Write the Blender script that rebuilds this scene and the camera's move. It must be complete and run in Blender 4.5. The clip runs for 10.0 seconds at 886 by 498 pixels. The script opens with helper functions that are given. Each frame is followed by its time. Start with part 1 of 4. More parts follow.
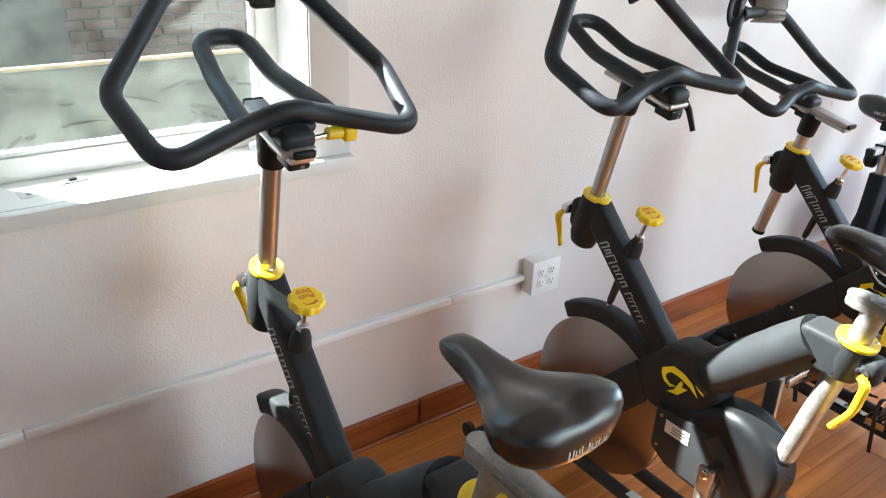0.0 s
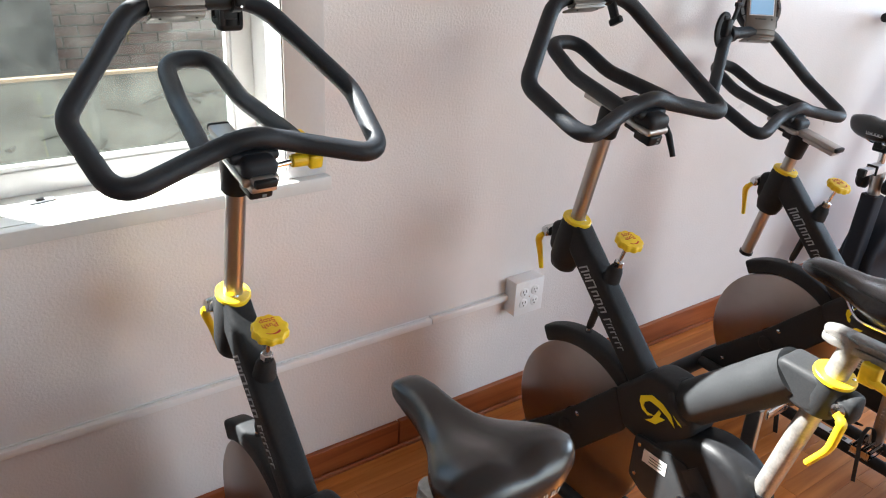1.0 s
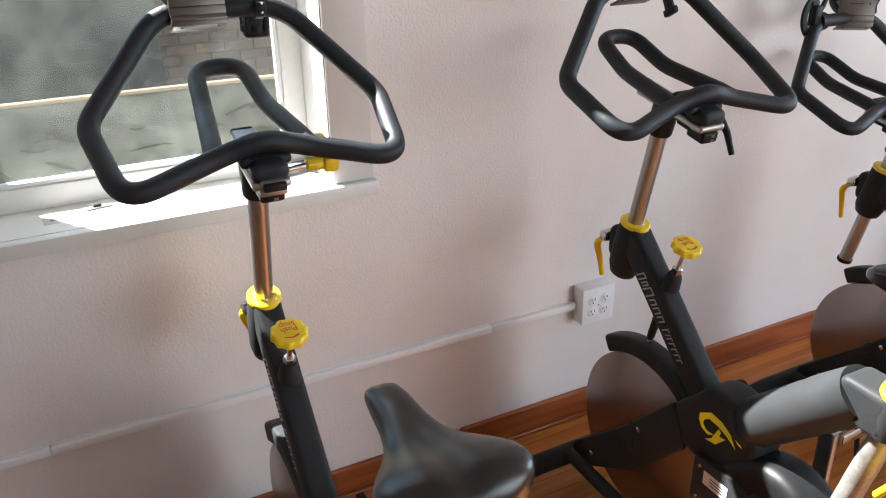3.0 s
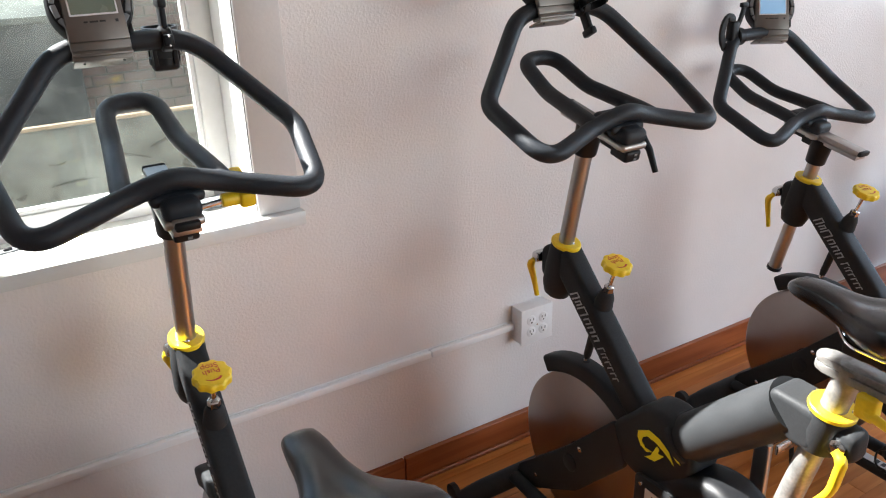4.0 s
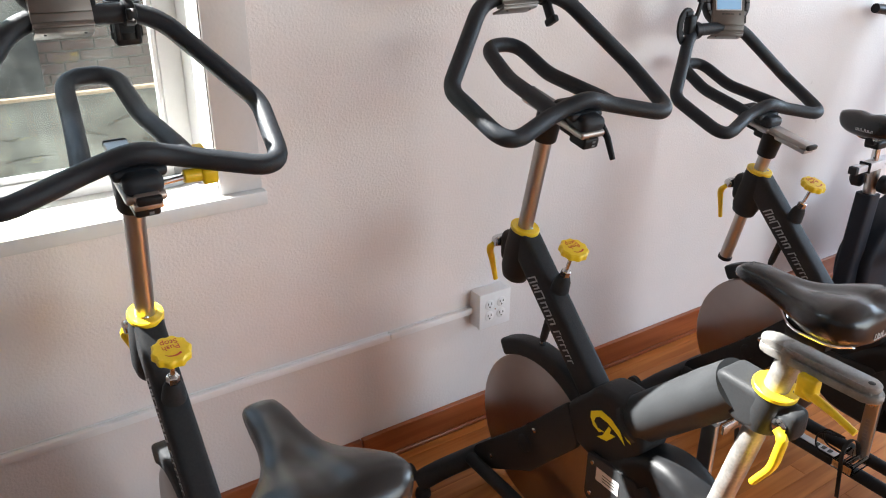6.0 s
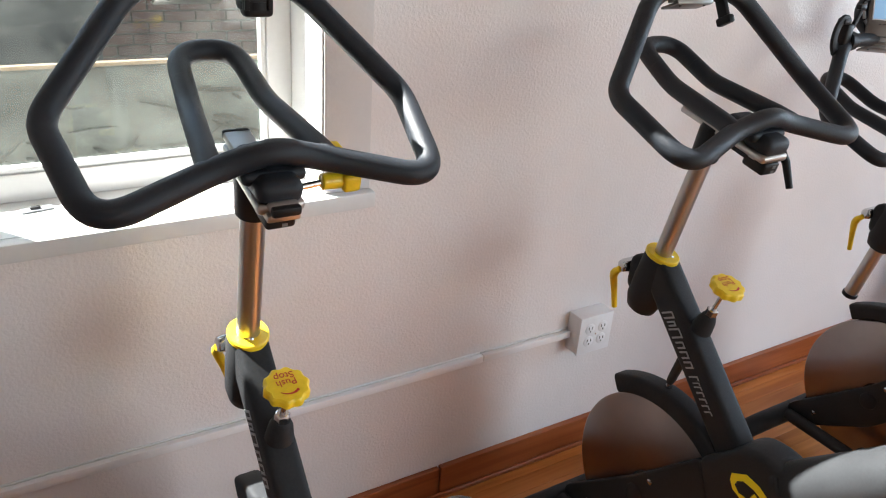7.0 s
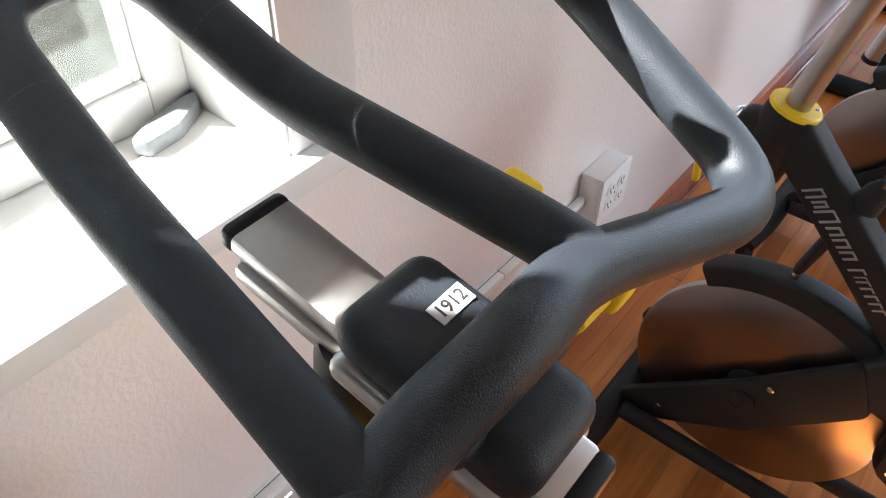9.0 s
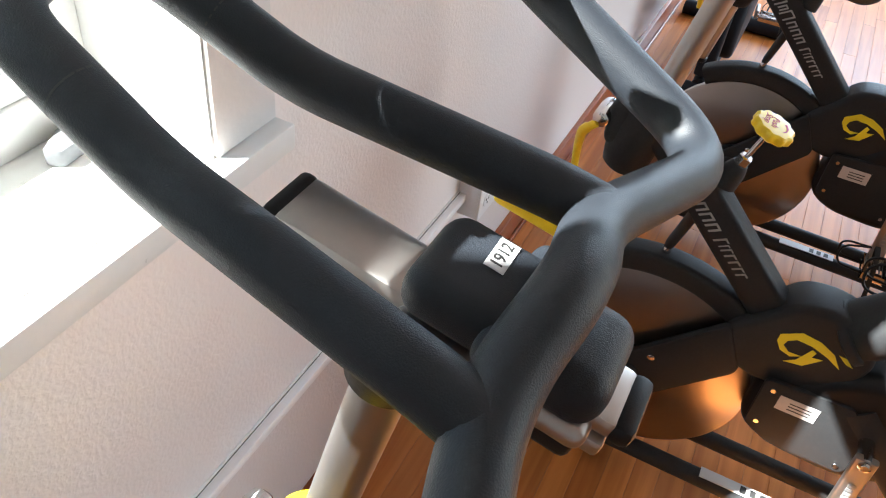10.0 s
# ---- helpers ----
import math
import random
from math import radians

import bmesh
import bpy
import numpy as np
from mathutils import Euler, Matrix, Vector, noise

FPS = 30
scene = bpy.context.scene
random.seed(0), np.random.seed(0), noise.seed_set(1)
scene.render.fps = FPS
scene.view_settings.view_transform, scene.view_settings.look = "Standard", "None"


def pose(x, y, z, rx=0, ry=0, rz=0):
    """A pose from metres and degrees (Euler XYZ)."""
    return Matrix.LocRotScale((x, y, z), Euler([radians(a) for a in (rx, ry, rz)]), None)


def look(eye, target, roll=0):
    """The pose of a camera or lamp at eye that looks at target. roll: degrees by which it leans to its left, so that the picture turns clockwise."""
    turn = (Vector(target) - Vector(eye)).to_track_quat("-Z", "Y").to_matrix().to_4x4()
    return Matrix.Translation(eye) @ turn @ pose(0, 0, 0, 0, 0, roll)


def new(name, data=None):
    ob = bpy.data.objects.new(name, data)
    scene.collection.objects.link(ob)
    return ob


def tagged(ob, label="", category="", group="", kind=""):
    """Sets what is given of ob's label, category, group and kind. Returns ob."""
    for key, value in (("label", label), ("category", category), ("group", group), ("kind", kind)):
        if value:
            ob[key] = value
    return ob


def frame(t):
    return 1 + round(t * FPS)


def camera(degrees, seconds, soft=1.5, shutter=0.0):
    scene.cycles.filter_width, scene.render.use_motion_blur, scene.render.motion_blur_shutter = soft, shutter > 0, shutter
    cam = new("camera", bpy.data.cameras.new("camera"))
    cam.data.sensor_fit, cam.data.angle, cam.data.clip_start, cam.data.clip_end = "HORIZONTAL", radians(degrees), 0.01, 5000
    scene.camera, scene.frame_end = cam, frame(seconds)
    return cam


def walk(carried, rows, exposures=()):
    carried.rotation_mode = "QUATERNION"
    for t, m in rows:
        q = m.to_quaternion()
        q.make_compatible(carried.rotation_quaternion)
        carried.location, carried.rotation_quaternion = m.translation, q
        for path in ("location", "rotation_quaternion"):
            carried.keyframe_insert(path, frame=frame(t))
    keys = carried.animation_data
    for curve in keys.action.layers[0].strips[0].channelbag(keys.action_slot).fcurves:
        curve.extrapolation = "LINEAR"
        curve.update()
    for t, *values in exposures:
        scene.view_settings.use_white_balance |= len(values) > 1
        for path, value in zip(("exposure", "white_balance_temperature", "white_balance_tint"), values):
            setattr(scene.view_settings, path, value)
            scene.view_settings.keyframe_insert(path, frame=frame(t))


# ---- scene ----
cam = camera(59.2, 10.0, soft=1.1)
PATH = [
    (0, (-1.724, -1.689, 1.605), (-0.632, -0.244, 0.757), 2.6),
    (0.5, (-1.682, -1.664, 1.607), (-0.524, -0.337, 0.658), 4.8),
    (0.6, (-1.671, -1.673, 1.604), (-0.503, -0.354, 0.658), 4.9),
    (1, (-1.643, -1.687, 1.639), (-0.554, -0.235, 0.8), 3.2),
    (1.5, (-1.559, -1.705, 1.639), (-0.541, -0.211, 0.785), 3.1),
    (2, (-1.525, -1.702, 1.618), (-0.615, -0.144, 0.757), 2.7),
    (2.2, (-1.508, -1.709, 1.613), (-0.643, -0.125, 0.751), 2.2),
    (3.3, (-1.424, -1.764, 1.621), (-0.594, -0.135, 0.81), -1.8),
    (3.5, (-1.405, -1.757, 1.624), (-0.547, -0.139, 0.822), -2.0),
    (4, (-1.394, -1.749, 1.626), (-0.457, -0.169, 0.837), -1.8),
    (4.5, (-1.399, -1.76, 1.618), (-0.389, -0.226, 0.826), -1.4),
    (5, (-1.385, -1.786, 1.621), (-0.332, -0.282, 0.826), -0.9),
    (5.2, (-1.384, -1.795, 1.623), (-0.327, -0.295, 0.829), -0.9),
    (6.3, (-1.427, -1.735, 1.615), (-0.433, -0.208, 0.791), 1.4),
    (6.5, (-1.439, -1.684, 1.6), (-0.457, -0.151, 0.771), 2.2),
    (7, (-1.485, -1.433, 1.582), (-0.504, 0.087, 0.731), 4.3),
    (7.5, (-1.46, -1.153, 1.56), (-0.383, 0.267, 0.652), 5.6),
    (8, (-1.386, -0.874, 1.531), (-0.311, 0.405, 0.432), 2.8),
    (8.5, (-1.327, -0.629, 1.49), (-0.225, 0.444, 0.212), 1.4),
    (9, (-1.331, -0.57, 1.488), (-0.166, 0.322, 0.129), 1.5),
    (9.5, (-1.394, -0.522, 1.5), (-0.058, 0.171, 0.183), 4.9),
    (10, (-1.422, -0.507, 1.485), (-0.021, 0.057, 0.174), 7.5),
]
walk(cam, [(t, look(eye, target, roll)) for t, eye, target, roll in PATH],
     [(0.0, 3.36, 5950, 0), (0.6, 3.12, 6150, 5), (1.5, 3.0, 6230, 8), (2.2, 3.02, 6270, 9), (3.5, 2.88, 6230, 8), (5.2, 2.92, 6250, 8),
      (6.5, 3.0, 6270, 8), (7.5, 2.92, 6200, 7), (8.5, 3.1, 6200, 8), (9.1, 3.18, 6180, 7), (10.0, 3.24, 6150, 5)])

# ---- light ----
world = bpy.data.worlds.new("sky")
scene.world = world
world.use_nodes = True
wn = world.node_tree
sky = wn.nodes.new("ShaderNodeTexSky")
sky.sky_type = "NISHITA"
sky.sun_disc = False
SUN_DIR = Vector((0.73, -1.0, -1.32)).normalized()
sky.sun_elevation = math.asin(-SUN_DIR.z)
sky.sun_rotation = math.atan2(-SUN_DIR.x, -SUN_DIR.y)
wn.links.new(sky.outputs[0], wn.nodes["Background"].inputs[0])
wn.nodes["Background"].inputs[1].default_value = 0.085

sun = new("sun", bpy.data.lights.new("sun", "SUN"))
sun.data.energy = 5.0
sun.data.angle = radians(0.53)
sun.data.color = (1.0, 0.965, 0.91)
sun.matrix_world = look((-3, 4, 4), Vector((-3, 4, 4)) + SUN_DIR)


def sky_panel(name, eye, target, w, h, power, color):
    lamp = new(name, bpy.data.lights.new(name, "AREA"))
    lamp.data.shape = "RECTANGLE"
    lamp.data.size, lamp.data.size_y = w, h
    lamp.data.energy, lamp.data.color = power, color
    lamp.matrix_world = look(eye, target)
    return lamp


# daylight in the openings of the walls that the camera never faces
sky_panel("south_window_light", (2.5, -5.3, 1.3), (1.2, 0, 0.9), 3.6, 2.2, 11.5, (1.0, 0.985, 0.97))
sky_panel("east_window_light", (5.1, -1.6, 1.75), (0, -1.0, 0.8), 2.4, 1.5, 15.5, (0.70, 0.83, 1.0))

# ---- materials ----


def material(name, color, rough=0.5, metal=0.0, vary=0.12, scale=6.0, fine=90.0, bump=0.0, bump_scale=300.0,
             coat=0.0, island=False, spec=0.5, emission=None, stretch=(1, 1, 1), color2=None, rough_vary=0.08):
    m = bpy.data.materials.new(name)
    m.use_nodes = True
    nt = m.node_tree
    p = nt.nodes["Principled BSDF"]
    co = nt.nodes.new("ShaderNodeTexCoord")
    mp = nt.nodes.new("ShaderNodeMapping")
    mp.inputs["Scale"].default_value = stretch
    nt.links.new(co.outputs["Object"], mp.inputs[0])
    big = nt.nodes.new("ShaderNodeTexNoise")
    big.inputs["Scale"].default_value = scale
    big.inputs["Detail"].default_value = 4
    small = nt.nodes.new("ShaderNodeTexNoise")
    small.inputs["Scale"].default_value = fine
    small.inputs["Detail"].default_value = 3
    for n in (big, small):
        nt.links.new(mp.outputs[0], n.inputs["Vector"])
    both = nt.nodes.new("ShaderNodeMath")
    both.operation = "MULTIPLY_ADD"
    both.inputs[1].default_value = 0.4
    nt.links.new(small.outputs[0], both.inputs[0])
    half = nt.nodes.new("ShaderNodeMath")
    half.operation = "MULTIPLY"
    half.inputs[1].default_value = 0.6
    nt.links.new(big.outputs[0], half.inputs[0])
    nt.links.new(half.outputs[0], both.inputs[2])
    ramp = nt.nodes.new("ShaderNodeValToRGB")
    a = [max(0.0, c * (1 - vary)) for c in color]
    b = color2 or [min(1.0, c * (1 + vary)) for c in color]
    ramp.color_ramp.elements[0].position, ramp.color_ramp.elements[1].position = 0.32, 0.68
    ramp.color_ramp.elements[0].color, ramp.color_ramp.elements[1].color = (*a, 1), (*b, 1)
    nt.links.new(both.outputs[0], ramp.inputs[0])
    nt.links.new(ramp.outputs[0], p.inputs["Base Color"])
    rr = nt.nodes.new("ShaderNodeMapRange")
    rr.inputs["From Min"].default_value, rr.inputs["From Max"].default_value = 0.3, 0.7
    rr.inputs["To Min"].default_value, rr.inputs["To Max"].default_value = max(0.02, rough - rough_vary), min(1, rough + rough_vary)
    nt.links.new(both.outputs[0], rr.inputs[0])
    nt.links.new(rr.outputs[0], p.inputs["Roughness"])
    p.inputs["Metallic"].default_value = metal
    p.inputs["Specular IOR Level"].default_value = spec
    p.inputs["Coat Weight"].default_value = coat
    p.inputs["Coat Roughness"].default_value = 0.12
    if bump:
        t = nt.nodes.new("ShaderNodeTexNoise")
        t.inputs["Scale"].default_value = bump_scale
        t.inputs["Detail"].default_value = 3
        nt.links.new(mp.outputs[0], t.inputs["Vector"])
        bp = nt.nodes.new("ShaderNodeBump")
        bp.inputs["Strength"].default_value = bump
        bp.inputs["Distance"].default_value = 0.002
        nt.links.new(t.outputs[0], bp.inputs["Height"])
        nt.links.new(bp.outputs[0], p.inputs["Normal"])
    if emission:
        p.inputs["Emission Color"].default_value = (*emission[0], 1)
        p.inputs["Emission Strength"].default_value = emission[1]
    return m


def wood(name, dark, light, rough, coat, plank=False, along="X", grain=1.0):
    m = bpy.data.materials.new(name)
    m.use_nodes = True
    nt = m.node_tree
    p = nt.nodes["Principled BSDF"]
    co = nt.nodes.new("ShaderNodeTexCoord")
    info = nt.nodes.new("ShaderNodeObjectInfo")
    shift = nt.nodes.new("ShaderNodeVectorMath")
    shift.operation = "ADD"
    nt.links.new(co.outputs["Object"], shift.inputs[0])
    spread = nt.nodes.new("ShaderNodeVectorMath")
    spread.operation = "SCALE"
    spread.inputs[0].default_value = (13.0, 7.0, 5.0)
    nt.links.new(info.outputs["Random"], spread.inputs["Scale"])
    nt.links.new(spread.outputs[0], shift.inputs[1])
    mp = nt.nodes.new("ShaderNodeMapping")
    mp.inputs["Scale"].default_value = (3 * grain, 60 * grain, 60 * grain)
    nt.links.new(shift.outputs[0], mp.inputs[0])
    n = nt.nodes.new("ShaderNodeTexNoise")
    n.inputs["Scale"].default_value = 1.0
    n.inputs["Detail"].default_value = 5
    n.inputs["Distortion"].default_value = 0.6
    nt.links.new(mp.outputs[0], n.inputs["Vector"])
    big = nt.nodes.new("ShaderNodeTexNoise")
    big.inputs["Scale"].default_value = 3.0
    nt.links.new(shift.outputs[0], big.inputs["Vector"])
    mix = nt.nodes.new("ShaderNodeMath")
    mix.operation = "MULTIPLY_ADD"
    mix.inputs[1].default_value = 0.45
    nt.links.new(big.outputs[0], mix.inputs[0])
    nt.links.new(n.outputs[0], mix.inputs[2])
    ramp = nt.nodes.new("ShaderNodeValToRGB")
    ramp.color_ramp.elements[0].position, ramp.color_ramp.elements[1].position = 0.45, 0.95
    ramp.color_ramp.elements[0].color, ramp.color_ramp.elements[1].color = (*dark, 1), (*light, 1)
    nt.links.new(mix.outputs[0], ramp.inputs[0])
    hsv = nt.nodes.new("ShaderNodeHueSaturation")
    nt.links.new(ramp.outputs[0], hsv.inputs["Color"])
    v = nt.nodes.new("ShaderNodeMapRange")
    v.inputs["To Min"].default_value, v.inputs["To Max"].default_value = (0.84, 1.13) if plank else (0.95, 1.05)
    nt.links.new(info.outputs["Random"], v.inputs[0])
    nt.links.new(v.outputs[0], hsv.inputs["Value"])
    nt.links.new(hsv.outputs[0], p.inputs["Base Color"])
    p.inputs["Roughness"].default_value = rough
    p.inputs["Coat Weight"].default_value = coat
    p.inputs["Coat Roughness"].default_value = 0.22
    p.inputs["Specular IOR Level"].default_value = 0.25
    bp = nt.nodes.new("ShaderNodeBump")
    bp.inputs["Strength"].default_value = 0.12
    bp.inputs["Distance"].default_value = 0.001
    nt.links.new(n.outputs[0], bp.inputs["Height"])
    nt.links.new(bp.outputs[0], p.inputs["Normal"])
    return m


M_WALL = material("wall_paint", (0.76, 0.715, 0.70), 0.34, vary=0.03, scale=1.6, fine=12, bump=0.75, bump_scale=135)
# darker than the north wall's paint so the unseen walls bounce less light
M_PLAIN = material("dimmed_room_paint", (0.50, 0.48, 0.46), 0.7, vary=0.03)
M_TRIM = material("white_gloss_paint", (0.66, 0.655, 0.64), 0.35, vary=0.04, scale=9, fine=60, bump=0.15, bump_scale=60)
M_CASING = material("casing_paint", (0.62, 0.60, 0.59), 0.4, vary=0.03, scale=5, bump=0.2, bump_scale=120)
M_BASE = wood("baseboard_wood", (0.20, 0.045, 0.012), (0.36, 0.10, 0.028), 0.35, 0.5, grain=0.7)
M_PLANK = wood("floor_wood", (0.36, 0.105, 0.020), (0.66, 0.255, 0.062), 0.45, 0.16, plank=True, grain=0.45)
M_GAP = material("floor_gap", (0.05, 0.02, 0.01), 0.8)
M_CEIL = material("ceiling_paint", (0.78, 0.77, 0.75), 0.8, vary=0.02)
M_FRAME = material("black_powder_coat", (0.027, 0.0282, 0.030), 0.52, vary=0.2, scale=12, fine=200, bump=0.15, bump_scale=1500, spec=0.12)
M_BAR = material("black_bar_coating", (0.0135, 0.0165, 0.0215), 0.50, vary=0.2, scale=20, fine=420, bump=0.26, bump_scale=1100, spec=0.30)
M_PLASTIC = material("black_plastic", (0.010, 0.0103, 0.0115), 0.45, vary=0.2, bump=0.1, bump_scale=900, spec=0.22)
M_RUBBER = material("black_rubber", (0.012, 0.012, 0.012), 0.7, vary=0.2)
M_SADDLE = material("black_vinyl", (0.011, 0.0115, 0.013), 0.22, vary=0.08, bump=0.10, bump_scale=1400, spec=0.55, rough_vary=0.02)
M_STEEL = material("brushed_steel", (0.44, 0.42, 0.40), 0.40, 1.0, vary=0.05, scale=4, fine=160, stretch=(1, 1, 0.15), rough_vary=0.03)
M_WORN = material("worn_steel", (0.27, 0.262, 0.248), 0.52, 0.6, vary=0.28, scale=30, fine=160)
M_CHROME = material("chrome", (0.62, 0.62, 0.62), 0.15, 1.0, vary=0.06)
M_WHEEL = material("flywheel_steel", (0.35, 0.30, 0.275), 0.30, 1.0, vary=0.05, scale=3, fine=30, rough_vary=0.02)
M_RIM = material("flywheel_rim", (0.42, 0.40, 0.38), 0.25, 1.0, vary=0.08)
M_YELLOW = material("yellow_plastic", (0.86, 0.60, 0.015), 0.38, vary=0.08, scale=30, fine=120)
M_DECAL = material("yellow_decal", (0.80, 0.70, 0.02), 0.4, vary=0.04)
M_SILVERINK = material("silver_ink", (0.34, 0.35, 0.36), 0.4, 0.3, vary=0.1)
M_WHITE = material("white_label", (0.50, 0.50, 0.50), 0.5, vary=0.03)
M_INK = material("black_ink", (0.02, 0.02, 0.02), 0.6)
M_RED = material("red_ink", (0.55, 0.03, 0.02), 0.5)
M_OUTLET = material("outlet_plastic", (0.83, 0.82, 0.82), 0.35, vary=0.03, scale=12)
M_DARK = material("dark_slot", (0.02, 0.02, 0.02), 0.7)
M_LCD = material("lcd_grey", (0.16, 0.19, 0.15), 0.25, vary=0.05)
M_LCDON = material("lcd_blue", (0.25, 0.42, 0.60), 0.2, vary=0.03, emission=((0.35, 0.62, 0.95), 0.05))
M_CONSOLE = material("silver_plastic", (0.17, 0.155, 0.14), 0.36, 0.8, vary=0.08)
M_BRICK = material("brick", (0.11, 0.046, 0.034), 0.85, vary=0.35, scale=14, fine=60, bump=0.5, bump_scale=90)
M_MORTAR = material("mortar", (0.12, 0.10, 0.09), 0.9, vary=0.2)
M_CONCRETE = material("dirty_concrete", (0.040, 0.043, 0.037), 0.9, vary=0.6, scale=3.2, fine=17, bump=0.7, bump_scale=30, color2=(0.125, 0.125, 0.108), stretch=(0.8, 1, 1.7))
M_DARKROOF = material("dark_roofing", (0.013, 0.014, 0.016), 0.9, vary=0.4, scale=9, fine=80)
M_WEED = material("dried_leaf", (0.022, 0.021, 0.015), 0.8, vary=0.4, scale=20)
M_TIMBER = material("weathered_timber", (0.20, 0.13, 0.075), 0.75, vary=0.2, scale=10)
M_BLUE = material("dark_blue_paint", (0.012, 0.015, 0.022), 0.6, vary=0.2, spec=0.2)
M_SILVER = material("silver_paint", (0.74, 0.73, 0.75), 0.32, 0.2, vary=0.05)
M_SLATE = material("grey_rubber", (0.16, 0.17, 0.18), 0.6, vary=0.2)


def glass_material():
    m = bpy.data.materials.new("dusty_glass")
    m.use_nodes = True
    nt = m.node_tree
    out = nt.nodes["Material Output"]
    nt.nodes.remove(nt.nodes["Principled BSDF"])
    clear = nt.nodes.new("ShaderNodeBsdfTransparent")
    clear.inputs[0].default_value = (0.76, 0.80, 0.78, 1)
    gloss = nt.nodes.new("ShaderNodeBsdfGlossy")
    gloss.inputs["Roughness"].default_value = 0.03
    fres = nt.nodes.new("ShaderNodeFresnel")
    fres.inputs[0].default_value = 1.45
    one = nt.nodes.new("ShaderNodeMixShader")
    nt.links.new(fres.outputs[0], one.inputs[0])
    nt.links.new(clear.outputs[0], one.inputs[1])
    nt.links.new(gloss.outputs[0], one.inputs[2])
    dust = nt.nodes.new("ShaderNodeBsdfTranslucent")
    dust.inputs[0].default_value = (0.62, 0.64, 0.58, 1)
    co = nt.nodes.new("ShaderNodeTexCoord")
    n = nt.nodes.new("ShaderNodeTexNoise")
    n.inputs["Scale"].default_value = 5.0
    n.inputs["Detail"].default_value = 8
    n.inputs["Roughness"].default_value = 0.7
    nt.links.new(co.outputs["Object"], n.inputs["Vector"])
    r = nt.nodes.new("ShaderNodeMapRange")
    r.inputs["From Min"].default_value, r.inputs["From Max"].default_value = 0.35, 0.75
    r.inputs["To Min"].default_value, r.inputs["To Max"].default_value = 0.006, 0.040
    nt.links.new(n.outputs[0], r.inputs[0])
    two = nt.nodes.new("ShaderNodeMixShader")
    nt.links.new(r.outputs[0], two.inputs[0])
    nt.links.new(one.outputs[0], two.inputs[1])
    nt.links.new(dust.outputs[0], two.inputs[2])
    nt.links.new(two.outputs[0], out.inputs[0])
    return m


M_GLASS = glass_material()

# ---- mesh helpers ----
from mathutils.bvhtree import BVHTree



def part(name, bm, mat, parent=None, label="", smooth=40):
    me = bpy.data.meshes.new(name)
    bm.to_mesh(me)
    bm.free()
    me.materials.append(mat)
    if smooth:
        me.polygons.foreach_set("use_smooth", [True] * len(me.polygons))
        me.set_sharp_from_angle(angle=radians(smooth))
    ob = new(name, me)
    if parent:
        ob.parent = parent
    if label:
        ob["label"] = label
    return ob


def thing(name, at=(0, 0, 0), turn=0.0):
    ob = new(name)
    ob.matrix_world = pose(*at, 0, 0, turn)
    ob.empty_display_size = 0.1
    return ob


def box(x0, x1, y0, y1, z0, z1, bevel=0.0, seg=2, bm=None, m=None):
    own = bmesh.new()
    bmesh.ops.create_cube(own, size=1.0)
    for v in own.verts:
        v.co = Vector((x0 + (v.co.x + 0.5) * (x1 - x0), y0 + (v.co.y + 0.5) * (y1 - y0), z0 + (v.co.z + 0.5) * (z1 - z0)))
    if bevel:
        bmesh.ops.bevel(own, geom=own.edges[:], offset=bevel, segments=seg, profile=0.5, affect="EDGES")
    if m:
        bmesh.ops.transform(own, matrix=m, verts=own.verts[:])
    return join(bm, own)


def join(bm, own):
    if bm is None:
        return own
    me = bpy.data.meshes.new("tmp")
    own.to_mesh(me)
    own.free()
    bm.from_mesh(me)
    bpy.data.meshes.remove(me)
    return bm


def lathe(p0, p1, profile, seg=24, bm=None):
    """A turned body: profile of (distance from p0 along p0-p1, radius)."""
    own = bmesh.new()
    p0, p1 = Vector(p0), Vector(p1)
    d = (p1 - p0).normalized()
    u = d.orthogonal().normalized()
    w = d.cross(u)
    rings = []
    for s, r in profile:
        c = p0 + d * s
        if r < 1e-6:
            rings.append([own.verts.new(c)])
        else:
            rings.append([own.verts.new(c + (u * math.cos(a) + w * math.sin(a)) * r) for a in [2 * math.pi * i / seg for i in range(seg)]])
    for a, b in zip(rings, rings[1:]):
        for i in range(seg):
            q = [a[i % len(a)], a[(i + 1) % len(a)], b[(i + 1) % len(b)], b[i % len(b)]]
            q = list(dict.fromkeys(q))
            if len(q) > 2:
                own.faces.new(q)
    for ring, flip in ((rings[0], True), (rings[-1], False)):
        if len(ring) > 2:
            own.faces.new(ring[::-1] if flip else ring)
    bmesh.ops.recalc_face_normals(own, faces=own.faces[:])
    return join(bm, own)


def rod(p0, p1, r, r1=None, seg=20, edge=0.0015, bm=None):
    n = (Vector(p1) - Vector(p0)).length
    r1 = r if r1 is None else r1
    e = min(edge, n * 0.3, r * 0.5)
    return lathe(p0, p1, [(0, r - e), (e, r), (n - e, r1), (n, r1 - e)], seg, bm)


def rounded(points, radius, steps=7, closed=False):
    """The points of a path whose corners are rounded."""
    pts = [Vector(p) for p in points]
    out = []
    n = len(pts)
    for i, p in enumerate(pts):
        if not closed and i in (0, n - 1):
            out.append(p)
            continue
        a, b = pts[i - 1], pts[(i + 1) % n]
        r = radius[i] if isinstance(radius, (list, tuple)) else radius
        ta, tb = (a - p), (b - p)
        k = min(r, ta.length * 0.48, tb.length * 0.48)
        s, e = p + ta.normalized() * k, p + tb.normalized() * k
        for j in range(steps + 1):
            t = j / steps
            out.append(s * (1 - t) ** 2 + p * 2 * t * (1 - t) + e * t * t)
    return out


